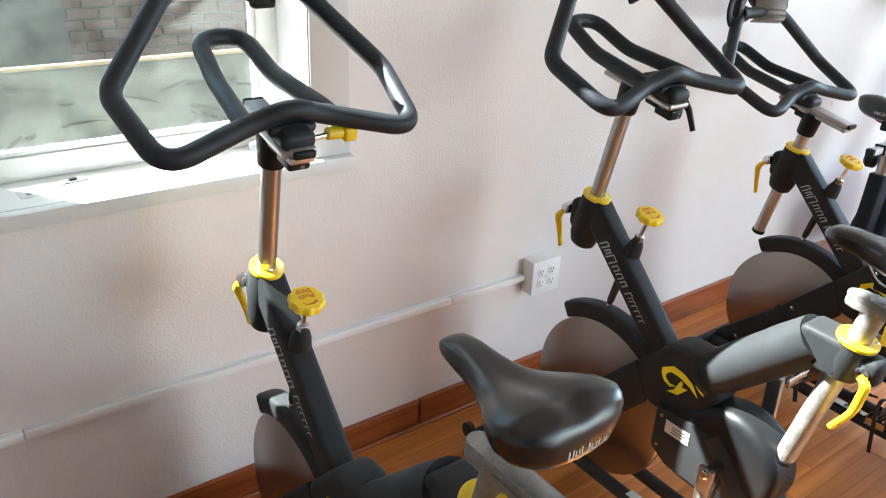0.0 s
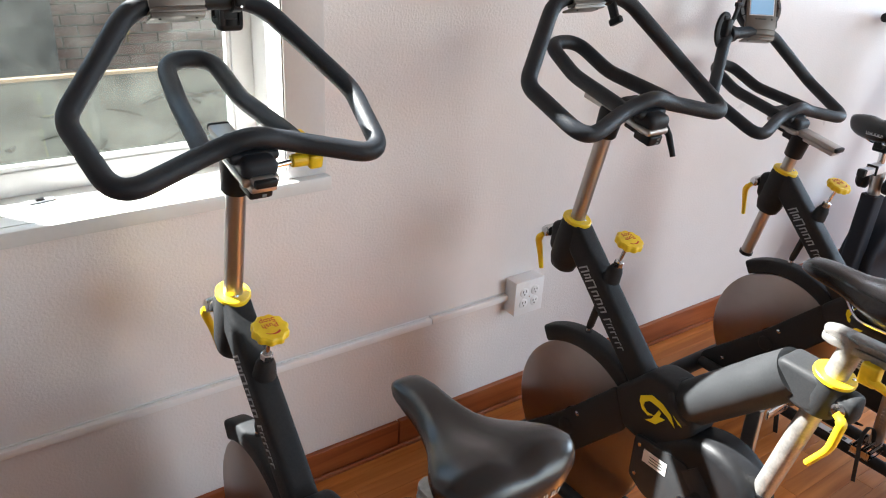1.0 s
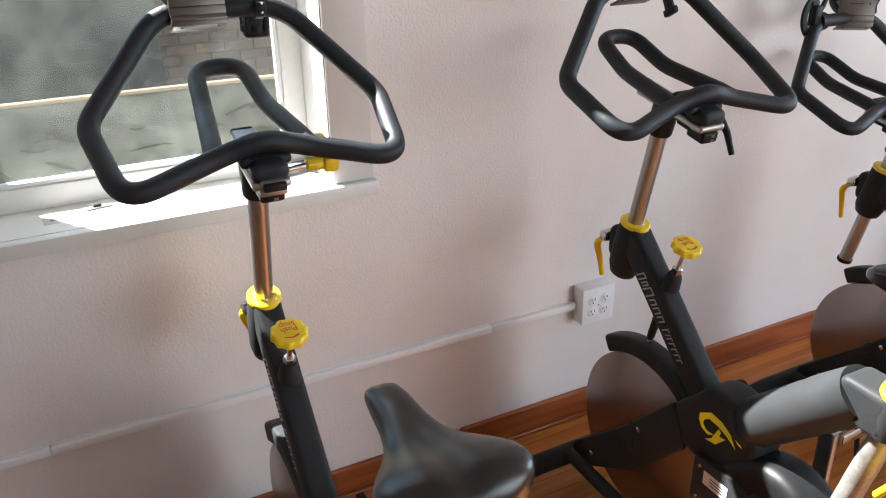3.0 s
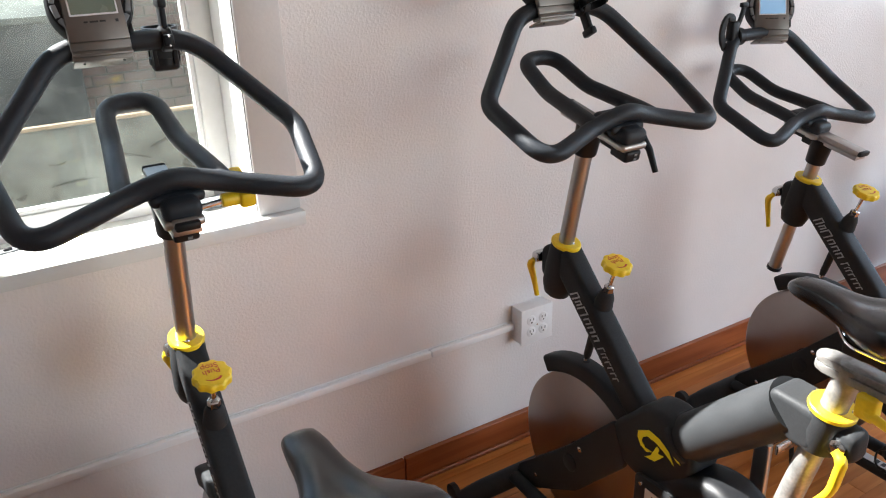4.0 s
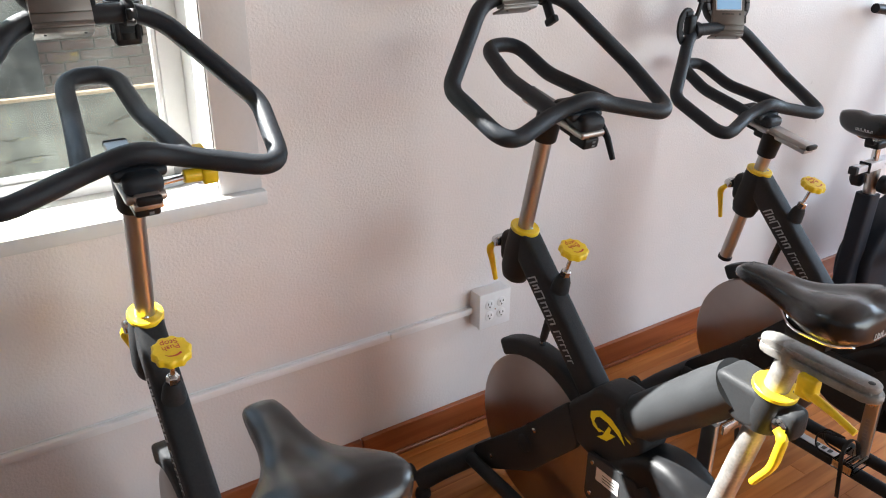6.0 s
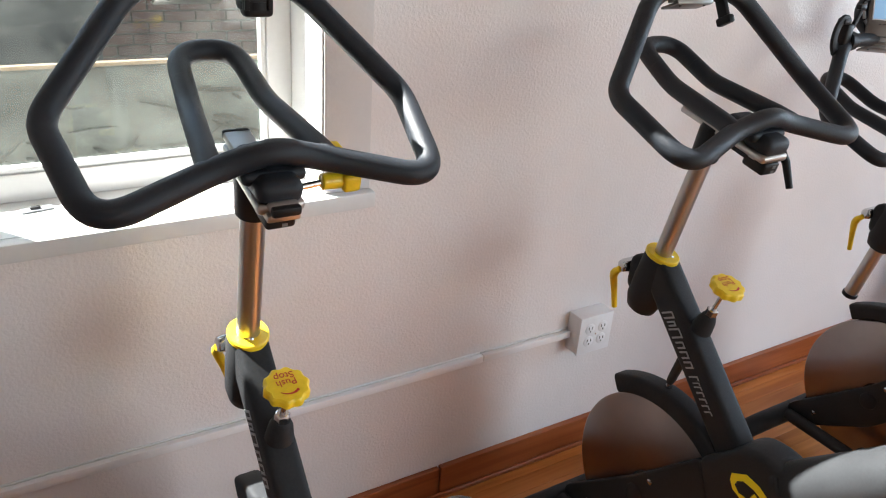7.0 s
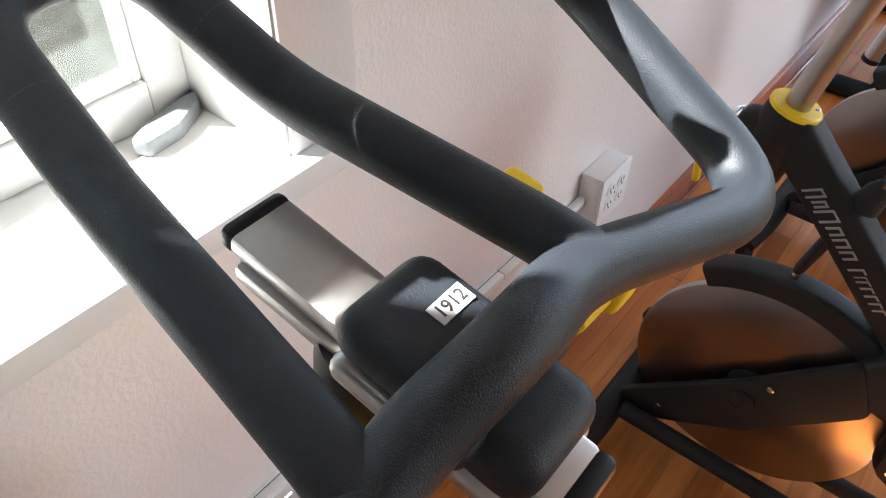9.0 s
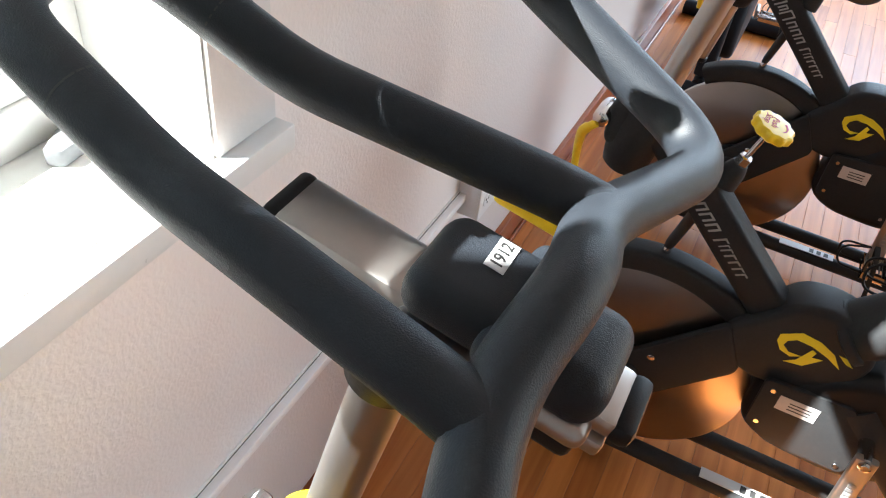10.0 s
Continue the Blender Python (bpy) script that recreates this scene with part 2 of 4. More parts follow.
def sweep(points, r, seg=16, closed=False, flat=None, bm=None, up=None):
    """A tube along a path. flat: (half width, half height) of a rounded rectangular tube instead of r."""
    own = bmesh.new()
    pts = [Vector(p) for p in points]
    n = len(pts)
    u = None
    rings = []
    for i, p in enumerate(pts):
        a = pts[i - 1] if (i or closed) else p
        b = pts[(i + 1) % n] if (i < n - 1 or closed) else p
        d = (b - a).normalized()
        if u is None:
            u = (Vector(up) if up else d.orthogonal())
        u = (u - d * u.dot(d)).normalized()
        w = d.cross(u)
        rad = r[i] if isinstance(r, (list, tuple)) else r
        ring = []
        for j in range(seg):
            t = 2 * math.pi * (j + 0.5) / seg
            c, s = math.cos(t), math.sin(t)
            if flat:
                e = 0.35
                c, s = math.copysign(abs(c) ** e, c) * flat[0], math.copysign(abs(s) ** e, s) * flat[1]
                ring.append(own.verts.new(p + w * c + u * s))
            else:
                ring.append(own.verts.new(p + (u * c + w * s) * rad))
        rings.append(ring)
    pairs = list(zip(rings, rings[1:])) + ([(rings[-1], rings[0])] if closed else [])
    for a, b in pairs:
        # the closing ring may have turned: start at the nearest vertex
        k = min(range(seg), key=lambda q: (b[q].co - a[0].co).length_squared) if closed and b is rings[0] else 0
        for j in range(seg):
            own.faces.new((a[j], a[(j + 1) % seg], b[(j + 1 + k) % seg], b[(j + k) % seg]))
    if not closed:
        own.faces.new(rings[0][::-1])
        own.faces.new(rings[-1])
    bmesh.ops.recalc_face_normals(own, faces=own.faces[:])
    return join(bm, own)


def plate(outline, x0, x1, bevel=0.004, seg=2, bm=None):
    """A plate between two x, from its outline in (y, z)."""
    own = bmesh.new()
    a = [own.verts.new((x0, y, z)) for y, z in outline]
    b = [own.verts.new((x1, y, z)) for y, z in outline]
    fa, fb = own.faces.new(a), own.faces.new(b[::-1])
    n = len(outline)
    for i in range(n):
        own.faces.new((a[i], b[i], b[(i + 1) % n], a[(i + 1) % n]))
    bmesh.ops.recalc_face_normals(own, faces=own.faces[:])
    if bevel:
        rim = [e for f in own.faces if len(f.verts) == n and n > 4 for e in f.edges] or own.edges[:]
        bmesh.ops.bevel(own, geom=list(set(rim)), offset=bevel, segments=seg, profile=0.5, affect="EDGES")
    return join(bm, own)


def slab(half, y0, y1, z0, z1, bevel, bm=None):
    """A flat bar along y with half-round ends."""
    own = bmesh.new()
    rim = [(math.cos(a) * half, y1 - half + math.sin(a) * half) for a in [math.pi * i / 10 for i in range(11)]]
    rim += [(-math.cos(a) * half, y0 + half - math.sin(a) * half) for a in [math.pi * i / 10 for i in range(11)]]
    lo, hi = [own.verts.new((x, y, z0)) for x, y in rim], [own.verts.new((x, y, z1)) for x, y in rim]
    caps = [own.faces.new(lo[::-1]), own.faces.new(hi)]
    for i in range(len(rim)):
        k = (i + 1) % len(rim)
        own.faces.new((lo[i], lo[k], hi[k], hi[i]))
    bmesh.ops.bevel(own, geom=list({e for f in caps for e in f.edges}), offset=bevel, segments=2, profile=0.5, affect="EDGES")
    return join(bm, own)


def soften(outline, r, steps=4):
    return [(p.y, p.z) for p in rounded([(0, y, z) for y, z in outline], r, steps, closed=True)]


def lettering(text, size, m, mat, parent, name, label="", bold=0.0):
    """Letters of the built-in font, laid on a surface."""
    cu = bpy.data.curves.new("tmp", "FONT")
    cu.body, cu.size, cu.align_x, cu.align_y = text, size, "CENTER", "CENTER"
    cu.extrude, cu.offset = 0.0002, bold
    ob = bpy.data.objects.new("tmp", cu)
    scene.collection.objects.link(ob)
    me = bpy.data.meshes.new_from_object(ob.evaluated_get(bpy.context.evaluated_depsgraph_get()))
    bpy.data.objects.remove(ob)
    bm = bmesh.new()
    bm.from_mesh(me)
    bmesh.ops.transform(bm, matrix=m, verts=bm.verts[:])
    bpy.data.meshes.remove(me)
    return part(name, bm, mat, parent, label, smooth=0)


def frame_of(origin, xdir, ydir):
    """A matrix that lays x and y of a flat thing along two directions."""
    x = Vector(xdir).normalized()
    z = x.cross(Vector(ydir)).normalized()
    y = z.cross(x)
    m = Matrix((x, y, z)).transposed().to_4x4()
    m.translation = Vector(origin)
    return m


def structure(name, bm, mat, label, category, smooth=0):
    return tagged(part(name, bm, mat, None, "", smooth), label, category, kind="structure")


# ---- the room ----
WIN_L, WIN_R, SILL, HEAD = -1.665, -0.872, 0.968, 2.74
ROOM = (-3.2, 5.2, -5.4, 2.9)   # west, east, south, height

bm = box(ROOM[0], WIN_L, 0, 0.3, 0, ROOM[3])
box(WIN_R, ROOM[1], 0, 0.3, 0, ROOM[3], bm=bm)
box(WIN_L, WIN_R, 0, 0.3, 0, SILL - 0.03, bm=bm)
box(WIN_L, WIN_R, 0, 0.3, HEAD, ROOM[3], bm=bm)
structure("wall_north", bm, M_WALL, "off-white painted textured plaster wall with a window", "wall")
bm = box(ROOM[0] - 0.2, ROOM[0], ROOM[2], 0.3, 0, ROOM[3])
structure("wall_west", bm, M_PLAIN, "plain wall, off-white darkened to bounce less light", "wall")


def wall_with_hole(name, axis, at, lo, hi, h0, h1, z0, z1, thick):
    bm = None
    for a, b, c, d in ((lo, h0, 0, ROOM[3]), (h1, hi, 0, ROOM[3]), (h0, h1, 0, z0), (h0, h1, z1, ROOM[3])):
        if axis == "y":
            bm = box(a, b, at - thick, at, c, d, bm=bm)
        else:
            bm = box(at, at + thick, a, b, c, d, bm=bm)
    return structure(name, bm, M_PLAIN, "plain wall with a window opening, off-white darkened to bounce less light", "wall")


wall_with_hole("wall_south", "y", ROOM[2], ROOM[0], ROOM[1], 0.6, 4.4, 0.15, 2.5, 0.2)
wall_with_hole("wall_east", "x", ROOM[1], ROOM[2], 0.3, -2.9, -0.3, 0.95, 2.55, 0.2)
structure("ceiling", box(ROOM[0], ROOM[1], ROOM[2], 0.3, ROOM[3], ROOM[3] + 0.15), M_CEIL, "white painted ceiling", "ceiling")
floor = structure("floor", box(ROOM[0], ROOM[1], ROOM[2], 0.3, -0.12, -0.006), M_GAP, "varnished orange-brown strip wood floor", "floor")

# baseboard in two lengths that meet at a joint
base = structure("baseboard", box(ROOM[0], -0.526, -0.016, 0, 0, 0.099, 0.002), M_BASE, "reddish-brown varnished wooden baseboard", "baseboard")
structure("baseboard", box(-0.522, ROOM[1], -0.018, 0, 0, 0.101, 0.002), M_BASE, "reddish-brown varnished wooden baseboard", "baseboard")
structure("trim", box(ROOM[0], ROOM[1], -0.028, -0.018, 0, 0.016, 0.004), M_BASE, "reddish-brown quarter-round strip along the baseboard", "trim")

# window: sill, casing, jambs, sash, glass
win = thing("window_1")
tagged(win, "white painted wooden window with dusty panes, sunlit sill", "window", kind="structure")
bm = box(WIN_L - 0.11, -0.763, -0.032, 0.0, SILL - 0.036, SILL, 0.004)
box(WIN_L, WIN_R, 0.0, 0.3, SILL - 0.034, SILL, bm=bm)
part("window_sill", bm, M_TRIM, win, "thick white painted sill with worn front edge")
part("casing", box(WIN_R, -0.766, -0.006, 0.0, SILL, HEAD + 0.11, 0.002), M_CASING, win)
part("casing", box(WIN_L - 0.11, WIN_L, -0.006, 0.0, SILL, HEAD + 0.11, 0.002), M_CASING, win)
part("casing", box(WIN_L, WIN_R, -0.006, 0.0, HEAD, HEAD + 0.11, 0.002), M_CASING, win)
part("jamb", box(WIN_R - 0.003, WIN_R, 0.0, 0.3, SILL, HEAD), M_TRIM, win)
part("jamb", box(WIN_L, WIN_L + 0.003, 0.0, 0.3, SILL, HEAD), M_TRIM, win)
part("jamb", box(WIN_L + 0.003, WIN_R - 0.003, 0.0, 0.3, HEAD - 0.003, HEAD), M_TRIM, win)
GL, GR, GB, GT = WIN_L + 0.058, WIN_R - 0.056, SILL + 0.055, HEAD - 0.06
sash = part("sash", box(WIN_L + 0.003, GL, 0.165, 0.205, SILL, HEAD - 0.003, 0.003), M_TRIM, win)
part("stile", box(GR, WIN_R - 0.003, 0.165, 0.205, SILL, HEAD - 0.003, 0.003), M_TRIM, sash)
part("bottom_rail", box(GL, GR, 0.165, 0.205, SILL, GB, 0.003), M_TRIM, sash)
part("top_rail", box(GL, GR, 0.165, 0.205, GT, HEAD - 0.003, 0.003), M_TRIM, sash)
# unseen meeting rail, raised and thickened to keep sun off the grip loop
part("meeting_shade_rail", box(GL, GR, 0.150, 0.215, 1.800, 1.888, 0.003), M_TRIM, sash)
part("stop_bead", box(GR - 0.012, GR, 0.172, 0.195, GB, GT, 0.003), M_TRIM, sash)
part("stop_bead", box(GL, GR - 0.012, 0.172, 0.195, GB, GB + 0.012, 0.003), M_TRIM, sash)
for lo, hi in ((GB, 1.800), (1.888, GT)):
    pane = part("pane", box(GL, GR, 0.188, 0.192, lo, hi), M_GLASS, win, smooth=0)
    pane.visible_shadow = False

# outside the window
structure("ground", box(-60, 60, 0.3, 120, -0.3, -0.05), M_CONCRETE, "grey dirty concrete ground outside", "ground")
bm = box(-6, 4, 1.15, 1.22, -0.05, 1.0, 0.01)
structure("area_wall", bm, M_CONCRETE, "stained grey-green concrete retaining wall outside", "wall")
timber = part("timber_rail", box(-6, 4, 1.135, 1.165, 1.0, 1.012, 0.003), M_TIMBER)
tagged(timber, "weathered timber board lying on the retaining wall", "board", kind="structure")
rng = random.Random(9)
weeds = bmesh.new()
for k in range(70):
    x, z = rng.uniform(-2.1, -0.5), 0.70 + rng.random() ** 2 * 0.22
    n, w, bend = rng.uniform(0.03, 0.16), rng.uniform(0.006, 0.022), rng.uniform(-0.35, 0.35)
    a = rng.uniform(-0.5, 0.5) + (math.pi if rng.random() < 0.5 else 0)
    rows = []
    for i in range(5):
        f = i / 4
        c = Vector((x + math.cos(a + bend * f) * n * f, 1.145 - 0.02 * math.sin(f * 3.1), z + math.sin(a + bend * f) * n * f))
        o = Vector((-math.sin(a), 0, math.cos(a))) * w * math.sin(math.pi * (0.12 + 0.80 * f))
        rows.append((weeds.verts.new(c - o * 0.5), weeds.verts.new(c + o * 0.5 + Vector((0, -0.004, 0)))))
    for (p, q), (u, v) in zip(rows, rows[1:]):
        weeds.faces.new((p, q, v, u))
weeds = part("dried_creeper", weeds, M_WEED)
tagged(weeds, "dark dried leaves clinging to the retaining wall", "dead leaves", kind="stuff")
outer = thing("brick_building", (0, 4.2, 0))
tagged(outer, "red-brown brick building beyond the retaining wall", "building", kind="structure")
part("wall", box(-9, 8, 0.02, 0.4, -0.05, 2.2), M_MORTAR, outer, smooth=0)
shed = part("shed_wall", box(-9, -0.92, 2.40, 3.6, -0.05, 1.22, 0.01), M_DARKROOF)
tagged(shed, "low dark grey rendered shed outside the window", "shed", kind="structure")
part("shed_coping", box(-9, -0.905, 2.38, 3.62, 1.22, 1.25, 0.004), M_CONCRETE, shed, "pale stone coping")

# surface raceway and outlet box
race = thing("cable_raceway", (0, 0, 0.436))
tagged(race, "white painted metal cable raceway along the wall", "raceway", kind="structure")
for a, b in ((ROOM[0], -1.62), (-1.618, -0.419), (-0.417, -0.118)):
    channel = part("channel", box(a, b, -0.021, -0.005, -0.0105, 0.0105, 0.003), M_OUTLET, race)
    part("base_strip", box(a, b, -0.004, 0, -0.0125, 0.0125, 0.001), M_OUTLET, channel)
    # thin dark box as the shadow line between cover and base strip
    part("gap_shade", box(a, b, -0.0055, -0.0035, -0.0085, 0.0085), M_DARK, channel, smooth=0)
outlet = thing("outlet_box", (-0.0575, 0, 0.443))
tagged(outlet, "white surface-mounted box with four power sockets", "outlet")
part("body", box(-0.059, 0.059, -0.050, 0, -0.06, 0.06, 0.004), M_OUTLET, outlet)
part("cover_plate", box(-0.0605, 0.0605, -0.056, -0.050, -0.061, 0.061, 0.002), M_OUTLET, outlet)
for sx in (-0.023, 0.023):
    for sz in (-0.020, 0.020):
        bm = lathe((sx, -0.0555, sz), (sx, -0.06, sz), [(0, 0.0172), (0.0022, 0.0172), (0.003, 0.0162)], 20)
        sock = part("socket", bm, M_OUTLET, outlet)
        for dx in (-0.0062, 0.0062):
            part("slot", box(sx + dx - 0.0012, sx + dx + 0.0012, -0.0592, -0.0585, sz, sz + 0.008), M_DARK, sock, smooth=0)
        part("ground_hole", lathe((sx, -0.0585, sz - 0.007), (sx, -0.06, sz - 0.007), [(0, 0.0026), (0.0007, 0.0026)], 10), M_DARK, sock, smooth=0)
part("screw", lathe((0, -0.0555, 0), (0, -0.06, 0), [(0, 0.003), (0.0015, 0.0025)], 10), M_CHROME, outlet)

# ---- spin bikes ----


def saddle(parent, y_nose, z, vertical=1.0):
    """A wide padded saddle, nose forward."""
    length = 0.272
    rows = [(0.0, 0.010, 0.010, 0.000), (0.008, 0.020, 0.022, 0.006), (0.03, 0.027, 0.034, 0.009), (0.07, 0.031, 0.040, 0.008),
            (0.11, 0.038, 0.046, 0.004), (0.145, 0.052, 0.054, 0.003), (0.175, 0.072, 0.064, 0.007), (0.205, 0.090, 0.072, 0.014),
            (0.235, 0.099, 0.074, 0.020), (0.260, 0.094, 0.068, 0.021), (0.276, 0.074, 0.052, 0.016), (length, 0.042, 0.026, 0.008)]
    bm = bmesh.new()
    seg = 28
    rings = []
    for s, w, h, lift in rows:
        s, w = s * (1.0 if s == length else 0.955), w * 0.94
        ring = []
        for j in range(seg):
            t = 2 * math.pi * j / seg
            c, k = math.cos(t), math.sin(t)
            x = math.copysign(abs(c) ** 0.8, c) * w
            if k >= 0:
                top = (abs(k) ** 0.75) * h * 0.36
                dip = 0.007 * math.exp(-(x / 0.018) ** 2) * min(1, max(0, (s - 0.09) / 0.08)) * (1 if s < 0.26 else 0.4)
                zz = top - dip
            else:
                zz = -(abs(k) ** 0.6) * h * 0.78
                x *= 1 - 0.10 * abs(k)
            ring.append(bm.verts.new((x, y_nose - s, z + lift + zz)))
        rings.append(ring)
    for a, b in zip(rings, rings[1:]):
        for j in range(seg):
            bm.faces.new((a[j], a[(j + 1) % seg], b[(j + 1) % seg], b[j]))
    bm.faces.new(rings[0])
    bm.faces.new(rings[-1][::-1])
    bmesh.ops.recalc_face_normals(bm, faces=bm.faces[:])
    bmesh.ops.subdivide_edges(bm, edges=bm.edges[:], cuts=1, use_grid_fill=True, smooth=0.8)
    ob = part("saddle", bm, M_SADDLE, parent, "glossy black padded vinyl saddle", smooth=80)
    # maker's mark on the back as a row of small white shapes that follow the padding
    tree = BVHTree.FromPolygons([v.co[:] for v in ob.data.vertices], [p.vertices[:] for p in ob.data.polygons])
    bars = bmesh.new()
    x = -0.024
    for i, w in enumerate((0.009, 0.008, 0.014, 0.010, 0.011, 0.010)):
        h = 0.0075 if i in (0, 2) else 0.005
        for x0, x1, z0, z1 in ((x, x + 0.0024, -0.005, h), (x + w - 0.0024, x + w, -0.005, h), (x + 0.0024, x + w - 0.0024, -0.005, -0.0026)):
            quad = []
            for px, pz in ((x0, z0), (x1, z0), (x1, z1), (x0, z1)):
                hit = tree.ray_cast(Vector((px, y_nose - 0.5, z - 0.006 + pz)), Vector((0, 1, 0)))[0]
                quad.append(bars.verts.new((px, (hit.y if hit else y_nose - 0.268) - 0.0012, z - 0.006 + pz)))
            bars.faces.new(quad)
        x += w + 0.002
    part("white_mark", bars, M_WHITE, ob, smooth=0)
    under = part("saddle_clamp", box(-0.02, 0.02, y_nose - 0.2, y_nose - 0.12, z - 0.075, z - 0.04, 0.006), M_PLASTIC, parent)
    for sx in (-0.022, 0.022):
        part("saddle_wire", sweep(rounded([(sx * 0.6, y_nose - 0.10, z - 0.025), (sx, y_nose - 0.13, z - 0.055), (sx, y_nose - 0.21, z - 0.055),
                                           (sx * 1.6, y_nose - 0.25, z - 0.03)], 0.03), 0.0035, 8), M_CHROME, under)
    return ob


def scalloped(r, h, n=10, depth=0.0035):
    """A knob with a wavy rim, standing along z."""
    bm = bmesh.new()
    seg = n * 6
    rings = []
    for z, k in ((0, 0.90), (h * 0.18, 1.0), (h * 0.78, 1.0), (h, 0.90), (h * 1.04, 0.6)):
        rings.append([bm.verts.new(((r * k - depth * (0.5 - 0.5 * math.cos(n * a))) * math.cos(a), (r * k - depth * (0.5 - 0.5 * math.cos(n * a))) * math.sin(a), z))
                      for a in [2 * math.pi * i / seg for i in range(seg)]])
    for a, b in zip(rings, rings[1:]):
        for i in range(seg):
            bm.faces.new((a[i], a[(i + 1) % seg], b[(i + 1) % seg], b[i]))
    bm.faces.new(rings[0][::-1])
    bm.faces.new(rings[-1])
    bmesh.ops.recalc_face_normals(bm, faces=bm.faces[:])
    return bm


def post_point(y, z, axis_y, top):
    return (0, y + axis_y * (top - z), top)


# the emblem's three strokes, as (y, z)
EMBLEM_ARC = [(-0.330, 0.526), (-0.362, 0.546), (-0.395, 0.541), (-0.424, 0.525), (-0.442, 0.498), (-0.415, 0.514), (-0.386, 0.525),
              (-0.359, 0.527), (-0.346, 0.517), (-0.343, 0.505), (-0.356, 0.494), (-0.378, 0.495), (-0.361, 0.485), (-0.341, 0.492), (-0.330, 0.510)]
EMBLEM_LEAF = [(-0.379, 0.496), (-0.389, 0.518), (-0.397, 0.514), (-0.394, 0.501), (-0.412, 0.504), (-0.387, 0.475), (-0.355, 0.469), (-0.373, 0.483)]
EMBLEM_TAIL = [(-0.430, 0.528), (-0.444, 0.527), (-0.459, 0.512), (-0.447, 0.514)]
LEAN_POST = -0.217     # how far the posts lean back for each metre of height


def console(parent, y, z, x, lit, tilt=-22, yaw=0):
    """A small handlebar computer: silver bracket, round black housing, screen."""
    m = pose(x, y, z, tilt, 0, yaw)
    bm = box(-0.050, 0.050, -0.024, -0.018, -0.014, 0.036, 0.002, m=m)
    box(-0.050, 0.050, -0.026, 0.004, -0.0245, -0.0185, 0.002, bm=bm, m=m)
    box(-0.049, 0.049, -0.020, 0.024, -0.032, -0.0265, 0.002, bm=bm, m=m)
    box(-0.049, 0.049, -0.0215, -0.0165, -0.031, -0.012, 0.002, bm=bm, m=m)
    holder = part("console_bracket", bm, M_CONSOLE, parent, "brushed silver console bracket")
    bm = lathe((0, 0.024, 0.070), (0, -0.024, 0.070), [(0, 0.058), (0.008, 0.070), (0.034, 0.072), (0.042, 0.068), (0.046, 0.058), (0.047, 0.0)], 40)
    bmesh.ops.transform(bm, matrix=m, verts=bm.verts[:])
    body = part("console_housing", bm, M_PLASTIC, parent, "round black console housing")
    outline = bmesh.new()
    rim = [(-0.050, 0.0), (0.050, 0.0), (0.0475, 0.128), (0.030, 0.139), (-0.030, 0.139), (-0.0475, 0.128)]
    a = [outline.verts.new((px, -0.030, pz)) for px, pz in rim]
    b = [outline.verts.new((px, -0.020, pz)) for px, pz in rim]
    outline.faces.new(a)
    outline.faces.new(b[::-1])
    for k in range(6):
        outline.faces.new((a[k], b[k], b[(k + 1) % 6], a[(k + 1) % 6]))
    bmesh.ops.recalc_face_normals(outline, faces=outline.faces[:])
    bmesh.ops.bevel(outline, geom=outline.edges[:], offset=0.003, segments=2, profile=0.5, affect="EDGES")
    bmesh.ops.transform(outline, matrix=m, verts=outline.verts[:])
    part("console_face", outline, M_CONSOLE, body, "silver face plate")
    part("screen_frame", box(-0.040, 0.040, -0.0312, -0.029, 0.044, 0.122, 0.001, m=m), M_SILVER, body, smooth=0)
    part("screen", box(-0.037, 0.037, -0.0322, -0.031, 0.047, 0.119, m=m), M_LCDON if lit else M_LCD, body, "small grey screen" if not lit else "small lit blue screen", smooth=0)
    for w in ((-0.020, -0.013), (-0.010, 0.004), (0.006, 0.016)):
        part("maker_strip", box(w[0], w[1], -0.0306, -0.0298, 0.0315, 0.0345, m=m), M_INK, body, smooth=0)
    part("face_mark", box(0.032, 0.037, -0.0306, -0.0298, 0.030, 0.035, m=m), M_INK, body, smooth=0)
    for i in range(4):
        for s in (-1, 1):
            q = radians(-36 + i * 24)
            part("button", box(-0.0045, 0.0045, -0.0262, -0.020, -0.011, 0.011, 0.0015, m=m @ pose(s * 0.0605 * math.cos(q), 0, 0.070 + 0.0605 * math.sin(q), 0, -math.degrees(q) * s, 0)), M_SLATE, body)
    for sx in (-0.032, 0.034):
        part("bracket_screw", lathe(m @ Vector((sx, -0.010, -0.031)), m @ Vector((sx, -0.010, -0.036)), [(0, 0.003), (0.003, 0.002)], 10), M_INK, holder)
    part("bracket_knob", box(0.052, 0.062, -0.012, 0.006, 0.010, 0.034, 0.004, m=m), M_PLASTIC, holder)


